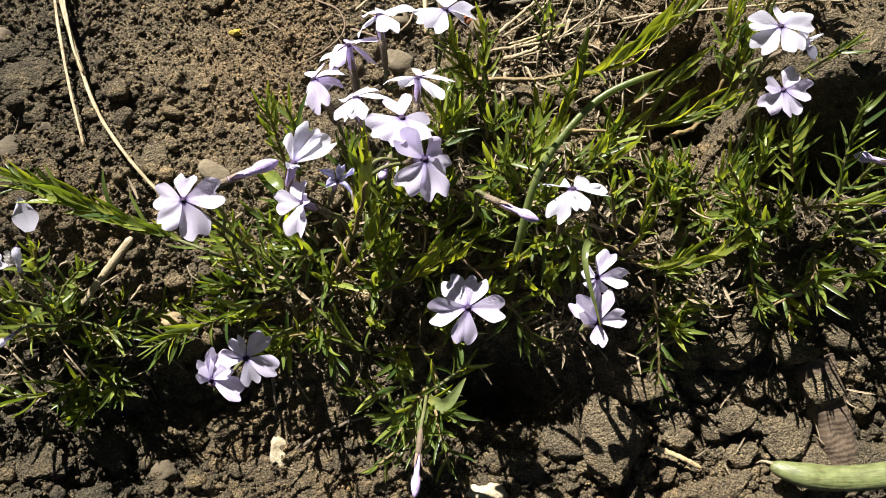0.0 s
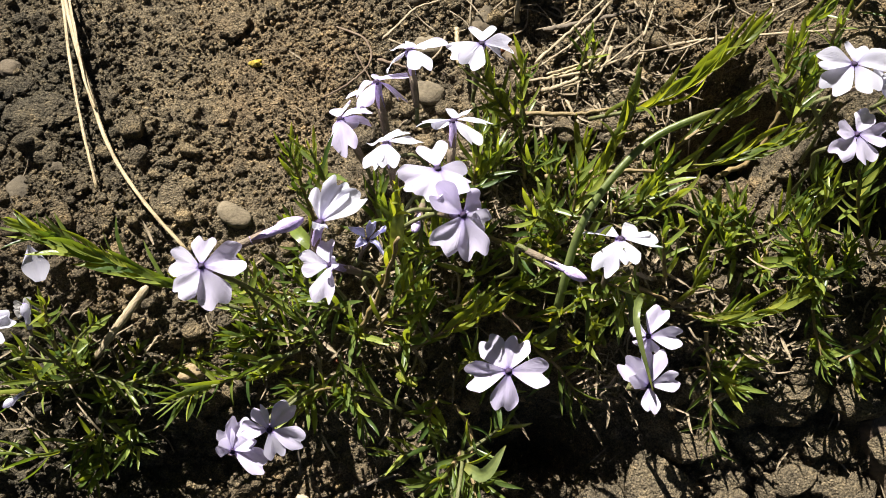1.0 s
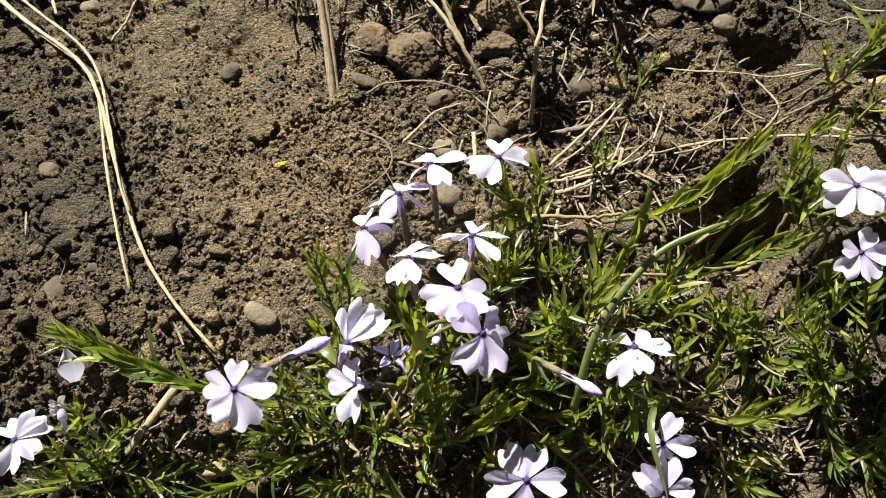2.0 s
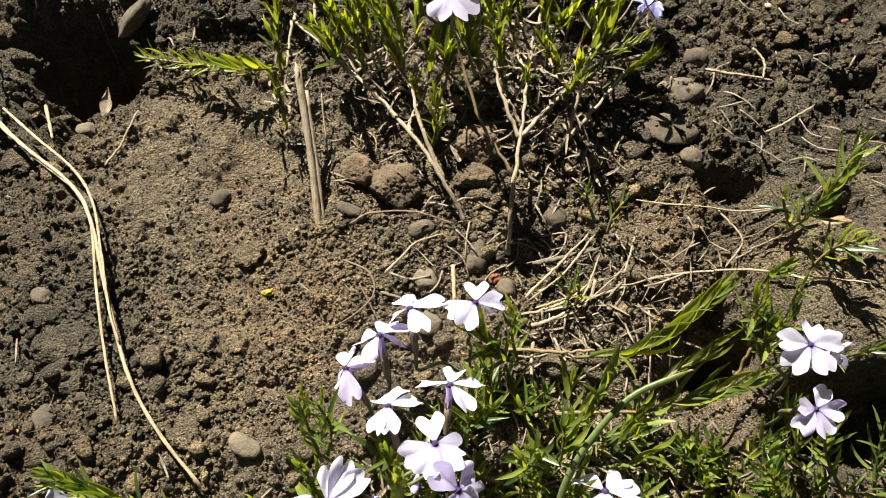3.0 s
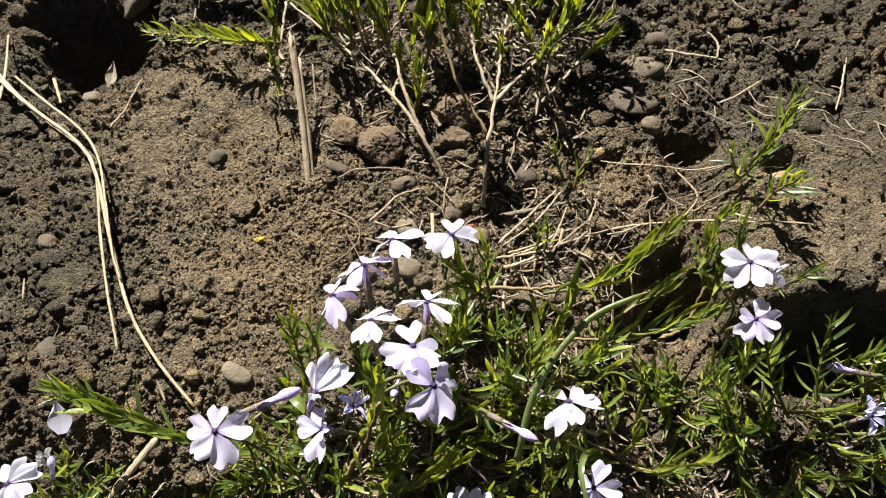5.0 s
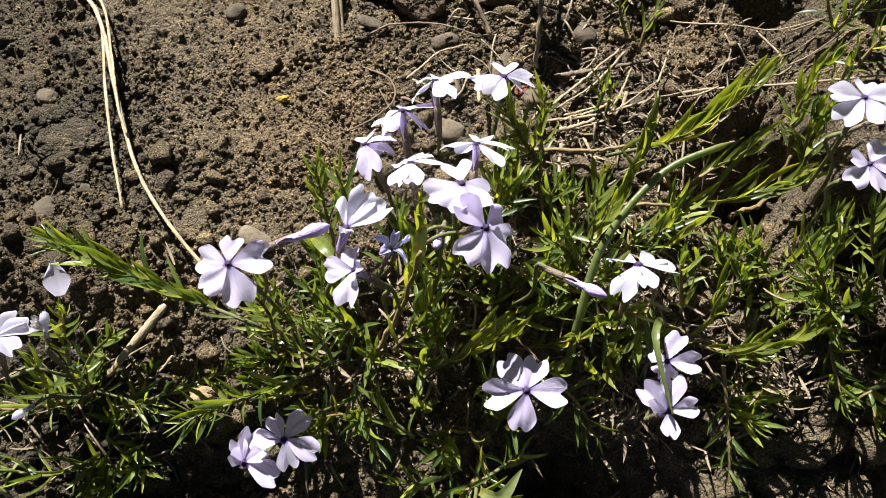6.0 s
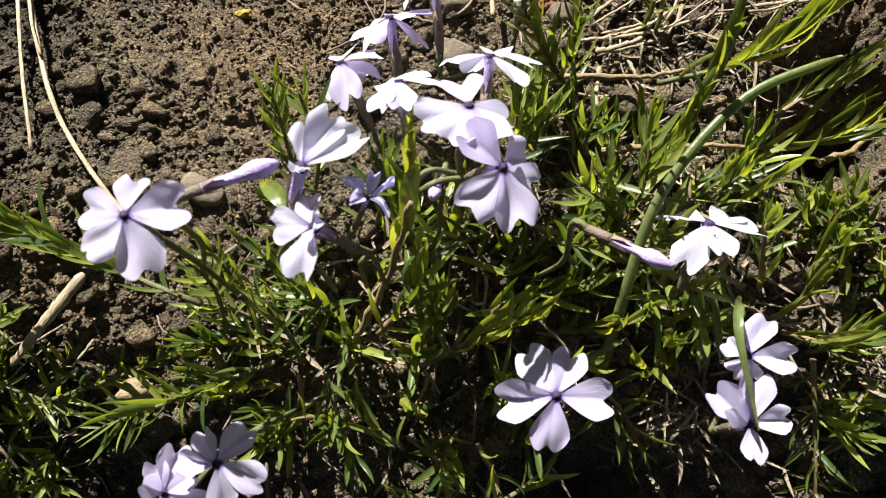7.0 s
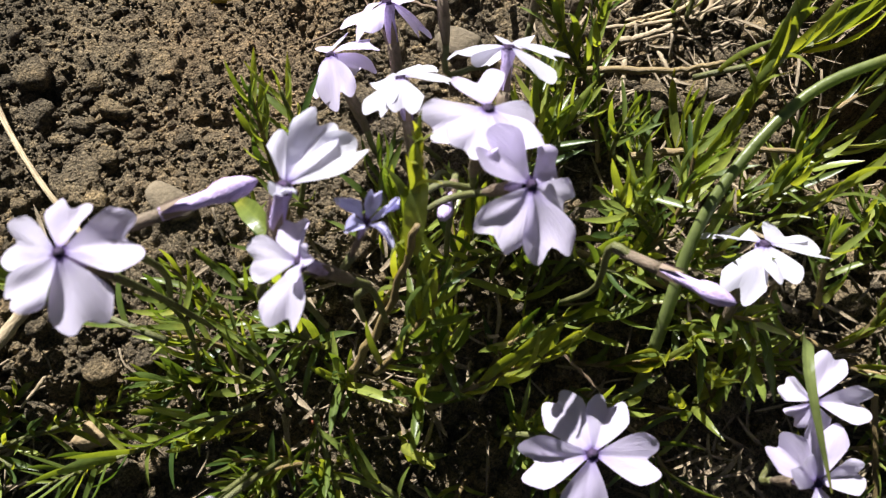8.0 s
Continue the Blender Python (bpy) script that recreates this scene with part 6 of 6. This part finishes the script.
stone("soil_clod", (0.095, 0.0581, -0.0068), 0.0078, 0.0061, 0.87, SOIL_CLOD, "tan soil clod on dry garden soil")
stone("soil_clod", (0.0765, 0.0888, 0.0089), 0.0067, 0.0047, 0.6, SOIL_CLOD, "brown soil in the clump")

# broken clods of the turned soil in front
pick = random.Random(77)
for i in range(52):
    if i < 42:
        x, y, w = 0.040 + 0.105 * ((i * 0.618) % 1), 0.008 + 0.060 * ((i + 0.5) / 42), pick.uniform(0.0032, 0.0078)
    else:
        x, y, w = -0.075 + 0.07 * (((i - 42) * 0.618) % 1), 0.004 + 0.030 * ((i - 41.5) / 10), pick.uniform(0.0028, 0.0048)
    stone("soil_clod", (x + pick.uniform(-0.004, 0.004), y + pick.uniform(-0.004, 0.004), 0), w * pick.uniform(0.9, 1.3), w * pick.uniform(0.7, 1.0), pick.uniform(0.7, 1.15), SOIL_CLOD,
          "angular dry soil clod lying on turned earth" if w > 0.005 else "small angular soil clod on turned earth")


def scrap(name, place, rx, ry, rz, mat, label, category, rough=0.3, seed=1, turn=0.0):
    vs, fs = lump(seed, 3, rough, 0.12)
    ob = new(name, mesh_from(name, vs, fs, mat))
    x, y = place
    ob.matrix_world = Matrix.LocRotScale((x, y, gz(x, y) + rz * 0.5), Euler((RND.uniform(-0.3, 0.3), RND.uniform(-0.3, 0.3), turn)), (rx, ry, rz))
    tagged(ob, label, category)


scrap("shell_chip", (-0.0542, 0.0237), 0.0029, 0.0050, 0.0014, CHALK, "cream coloured broken chip on brown soil", "chip", 0.5, 4, 0.3)
scrap("white_stone", (0.0151, 0.0100), 0.0068, 0.0040, 0.0030, CHALK, "blotchy white stone in the front soil", "stone", 0.35, 5)
scrap("seed_husk", (0.1278, 0.1857), 0.0060, 0.0022, 0.0016, TAN_CHIP, "cream and tan dry husk on the crust", "husk", 0.4, 6, 0.3)
scrap("bark_chip", (-0.0892, 0.0642), 0.0046, 0.0032, 0.0026, TAN_CHIP, "tan crumbly chip at the clump's edge", "chip", 0.4, 8, 0.4)
scrap("petal_scrap", (-0.0738, 0.1659), 0.0023, 0.0011, 0.0010, YELLOW, "small bright yellow plant scrap", "scrap", 0.9, 9, 0.2)
scrap("leaf_scrap", (0.0095, 0.1718), 0.0024, 0.0022, 0.0014, RUST, "small rust-red dry scrap", "scrap", 0.4, 10)
scrap("leaf_scrap", (0.170, 0.302), 0.0020, 0.0012, 0.0007, RUST, "small orange-brown dry scrap on dark soil", "scrap", 0.4, 12, 0.2)
scrap("shell_chip", (0.131, 0.301), 0.0013, 0.0015, 0.0008, CHALK, "tiny white chip on dark soil", "chip", 0.4, 13)
scrap("leaf_scrap", (-0.043, 0.069), 0.0018, 0.0013, 0.0007, RUST, "small orange-brown dry scrap in the clump", "scrap", 0.4, 11)


def fallen_petal(place, size, turn, tilt, label, mat=PETAL_WHITE):
    me = mesh_from("fallen_petal", *petal_data(0.2, 0.0, 0.5, 0.08, 0.42, 0.6)[:2], mat, [(0.3 + 0.7 * u, v) for u, v in petal_data()[2]])
    ob = new("fallen_petal", me)
    ob.matrix_world = axes_matrix(place, (math.cos(turn), math.sin(turn), 0.15), V_FRONT + Vector((0.3 * tilt, 0.5 * tilt, 0)), size)
    tagged(ob, label, "petal")


cup_petal = new("fallen_petal", mesh_from("fallen_petal", *petal_data(0.0, 0.25, 0.25, 0.0, 0.44, 0.2, egg=True)[:2], PETAL_WHITE, [(0.4 + 0.6 * u, v) for u, v in petal_data()[2]]))
cup_petal.matrix_world = axes_matrix((-0.1300, 0.0868, gz(-0.1318, 0.0888) + 0.008), (-0.25, 1.0, 0.3), V_FRONT, 0.0115, 0.8)
tagged(cup_petal, "fallen white petal cupped on the soil", "petal")


def dried_flower(place, size):
    """A shrivelled fallen flower: curled grey petals round a dry calyx."""
    root = new("dried_flower")
    root.location = place
    tagged(root, "shrivelled grey-white fallen flower on dark soil", "dried flower")
    child("calyx", CALYX_MESH, root, Matrix.Scale(0.7, 4) @ Matrix.Translation((0, 0, 0.008)))
    shapes = [mesh_from("petal", *petal_data(0.2, 0.5, 0.7, 0.12, 0.34, 2.0, 2.0 + 0.2 * k)[:2], DRIED, [(0.3 + 0.7 * u, v) for u, v in petal_data()[2]]) for k in range(3)]
    for k in range(6):
        m = Matrix.Rotation(radians(61 * k + 9 * (k % 3)), 4, "Z") @ Matrix.Rotation(-radians(22 + 13 * (k % 3)), 4, "Y") @ Matrix.Scale(size * (0.8 + 0.15 * (k % 3)), 4)
        child("petal", shapes[k % 3], root, m)


dried_flower((-0.138, 0.081, gz(-0.138, 0.081) + 0.003), 0.0058)
fallen_petal((-0.2290, 0.3440, gz(-0.2290, 0.3440) + 0.003), 0.016, radians(40), 0.0, "fallen white petal on dark clods")
fallen_petal((-0.0120, 0.3640, gz(-0.012, 0.364) + 0.006), 0.012, radians(0), 0.2, "crumpled white petal far behind")
fallen_petal((-0.0060, 0.3600, gz(-0.006, 0.36) + 0.004), 0.012, radians(190), 0.3, "crumpled white petal far behind")
withered_leaf = new("withered_leaf", mesh_from("withered_leaf", *petal_data(0.0, 0.25, 0.25, 0.0, 0.44, 0.2, egg=True)[:2], DEAD_LEAF, petal_data()[2]))
withered_leaf.matrix_world = axes_matrix((-0.1560, 0.2500, gz(-0.156, 0.250) + 0.002), (0.05, 0.8, 0.1), V_FRONT, 0.013, 0.45)
tagged(withered_leaf, "shrivelled pale leaf inside the hole", "leaf")
fallen_petal((-0.0040, 0.2190, gz(-0.004, 0.219) + 0.004), 0.010, radians(85), 0.7, "pale grey dead leaf between stems", DEAD_LEAF)


# ---- litter and crumbs ----
def litter():
    r = random.Random(21)
    vs, fs, uv, n = [], [], [], 0
    beds = ((-0.02, 0.078, 0.062, 0.034, 110), (0.04, 0.112, 0.056, 0.042, 190), (-0.12, 0.058, 0.03, 0.022, 110), (0.13, 0.10, 0.035, 0.022, 120),
            (0.0, 0.225, 0.06, 0.035, 170), (0.05, 0.165, 0.05, 0.022, 150), (0.0, 0.2, 0.22, 0.16, 120), (0.08, 0.045, 0.06, 0.03, 90), (0.085, 0.0716, 0.012, 0.008, 60), (0.036, 0.062, 0.012, 0.010, 40))
    for cx, cy, rx, ry, count in beds:
        for _ in range(count):
            a, q = r.uniform(0, 6.283), math.sqrt(r.random())
            x, y = cx + rx * q * math.cos(a), cy + ry * q * math.sin(a)
            z = gz(x, y) + r.uniform(0.0004, 0.004)
            way = (r.uniform(-1, 1), r.uniform(-1, 1), r.uniform(-0.25, 0.35))
            m = np.array(axes_matrix((x, y, z), way, (r.uniform(-0.5, 0.5), r.uniform(-0.5, 0.5), 1), r.uniform(0.003, 0.010), r.uniform(0.4, 0.9)))
            v, f, u = LEAF_SHAPES[r.randrange(7)]
            vs.append(v @ m[:3, :3].T + m[:3, 3])
            fs.extend([tuple(i + n for i in qd) for qd in f])
            uv.extend(u)
            n += len(v)
    # thin pale broken stems between the shoots
    for cx, cy, rx, ry, count in ((0.045, 0.125, 0.045, 0.036, 55), (0.03, 0.172, 0.05, 0.018, 36), (-0.02, 0.08, 0.06, 0.034, 40), (-0.12, 0.06, 0.03, 0.02, 30), (0.005, 0.225, 0.05, 0.03, 50), (0.08, 0.075, 0.04, 0.02, 40), (0.145, 0.240, 0.05, 0.05, 26), (0.10, 0.20, 0.03, 0.02, 14), (0.08, 0.30, 0.06, 0.04, 22), (-0.12, 0.30, 0.06, 0.05, 20)):
        for _ in range(count):
            a, q = r.uniform(0, 6.283), math.sqrt(r.random())
            x, y = cx + rx * q * math.cos(a), cy + ry * q * math.sin(a)
            d = Vector((r.uniform(-1, 1), r.uniform(-1, 1), 0)).normalized() * r.uniform(0.006, 0.016)
            k = Vector((-d.y, d.x, 0)) * r.uniform(-0.16, 0.16)
            e = [Vector((x, y, 0)), Vector((x, y, 0)) + d * 0.5 + k, Vector((x, y, 0)) + d]
            for p in e:
                p.z = gz(p.x, p.y) + r.uniform(0.0008, 0.0045)
            th = r.uniform(0.00022, 0.00048)
            v, f, u = tube(spline(e, 7), [th * r.uniform(0.8, 1.15) for _ in range(7)], 5, 0.8)
            vs.append(np.array([tuple(p) for p in v]))
            fs.extend([tuple(i + n for i in qd) for qd in f])
            uv.extend(u)
            n += len(v)
    tagged(new("dead_leaf_litter", mesh_from("dead_leaf_litter", np.concatenate(vs), fs, DEAD_LEAF, uv)), "dry pale brown needle leaves and broken stems scattered on soil", "leaf litter", kind="stuff")


def crumbs():
    r = np.random.default_rng(4)
    shapes = [lump(k, 1, 0.6, 0.4) for k in range(8)] + [lump(k, 2, 0.4, 0.34, 5) for k in range(8, 14)]
    # the finest grains: skewed eight-sided bits
    for k in range(6):
        tips = np.array([(1, 0, 0), (-1, 0, 0), (0, 1, 0), (0, -1, 0), (0, 0, 1), (0, 0, -1)]) * r.uniform(0.75, 1.35, (6, 1)) + r.uniform(-0.25, 0.25, (6, 3))
        shapes.append((tips, [(0, 2, 4), (2, 1, 4), (1, 3, 4), (3, 0, 4), (2, 0, 5), (1, 2, 5), (3, 1, 5), (0, 3, 5)]))
    count = 138000
    x, y = r.normal(-0.01, 0.105, count), -0.01 + 0.39 * r.random(count) ** 1.15
    size = np.minimum(0.00036 * r.random(count) ** -0.40, 0.0040)
    # coarser lumps on the turned soil in front and behind
    lumps = 3600
    x[:lumps] = r.uniform(-0.20, 0.20, lumps)
    y[:lumps] = np.where(r.random(lumps) < 0.5, r.uniform(-0.005, 0.060, lumps), r.uniform(0.25, 0.38, lumps))
    size[:lumps] = 0.0011 + 0.0024 * r.random(lumps) ** 2.2
    keep = (fbm(x * 40, y * 40, 31) + 0.3 * r.random(count)) > np.where(size > 0.0013, 0.58, 0.46)
    keep &= (np.abs(x) < 0.26) & (y > -0.02)
    crust = (x > 0.105) & (y > 0.132) & (y < 0.21)
    keep &= ~crust | ((r.random(count) < 0.3) & (size < 0.0014))
    bank = np.hypot((x + 0.072) / 0.075, (y - 0.205) / 0.058) < 1
    keep &= ~bank | ((r.random(count) < 0.85) & (size < 0.0017))
    pale = np.hypot((x + 0.092) / 0.050, (y - 0.222) / 0.040) + 0.5 * (fbm(x * 70, y * 70, 62) - 0.47) < 1
    keep &= ~pale | ((r.random(count) < 0.35) & (size < 0.0011))
    x, y, size = x[keep], y[keep], size[keep]
    z = ground_z(x, y)
    kind = np.where(size < 0.0019, r.integers(0, 8, len(x)), r.integers(8, 14, len(x)))
    kind = np.where(size < 0.00062, r.integers(14, 20, len(x)), kind)
    vs, fs, n = [], [], 0
    for k, (v, f) in enumerate(shapes):
        i = np.nonzero(kind == k)[0]
        if not len(i):
            continue
        a = r.uniform(0, 6.283, len(i))
        c, sn, q = np.cos(a)[:, None], np.sin(a)[:, None], size[i][:, None]
        wx, wy, wz = v[None, :, 0] * q * r.uniform(0.7, 1.35, (len(i), 1)), v[None, :, 1] * q * r.uniform(0.7, 1.35, (len(i), 1)), v[None, :, 2] * q * r.uniform(0.6, 1.0, (len(i), 1))
        vs.append(np.stack([wx * c - wy * sn + x[i][:, None], wx * sn + wy * c + y[i][:, None], wz + z[i][:, None] + q * 0.3], -1).reshape(-1, 3))
        fa = np.array(f)[None] + (np.arange(len(i)) * len(v))[:, None, None] + n
        fs.append(fa.reshape(-1, 3))
        n += len(i) * len(v)
    co, tri = np.concatenate(vs).astype(np.float32), np.concatenate(fs).astype(np.int32)
    me = bpy.data.meshes.new("soil_crumbs")
    me.vertices.add(len(co))
    me.vertices.foreach_set("co", co.ravel())
    me.loops.add(tri.size)
    me.loops.foreach_set("vertex_index", tri.ravel())
    me.polygons.add(len(tri))
    me.polygons.foreach_set("loop_start", np.arange(0, tri.size, 3, dtype=np.int32))
    me.polygons.foreach_set("loop_total", np.full(len(tri), 3, dtype=np.int32))
    me.update(calc_edges=True)
    me.materials.append(SOIL_CRUMB)
    tagged(new("soil_crumbs", me), "loose dry crumbs of soil", "soil crumbs", kind="stuff")


litter()
crumbs()
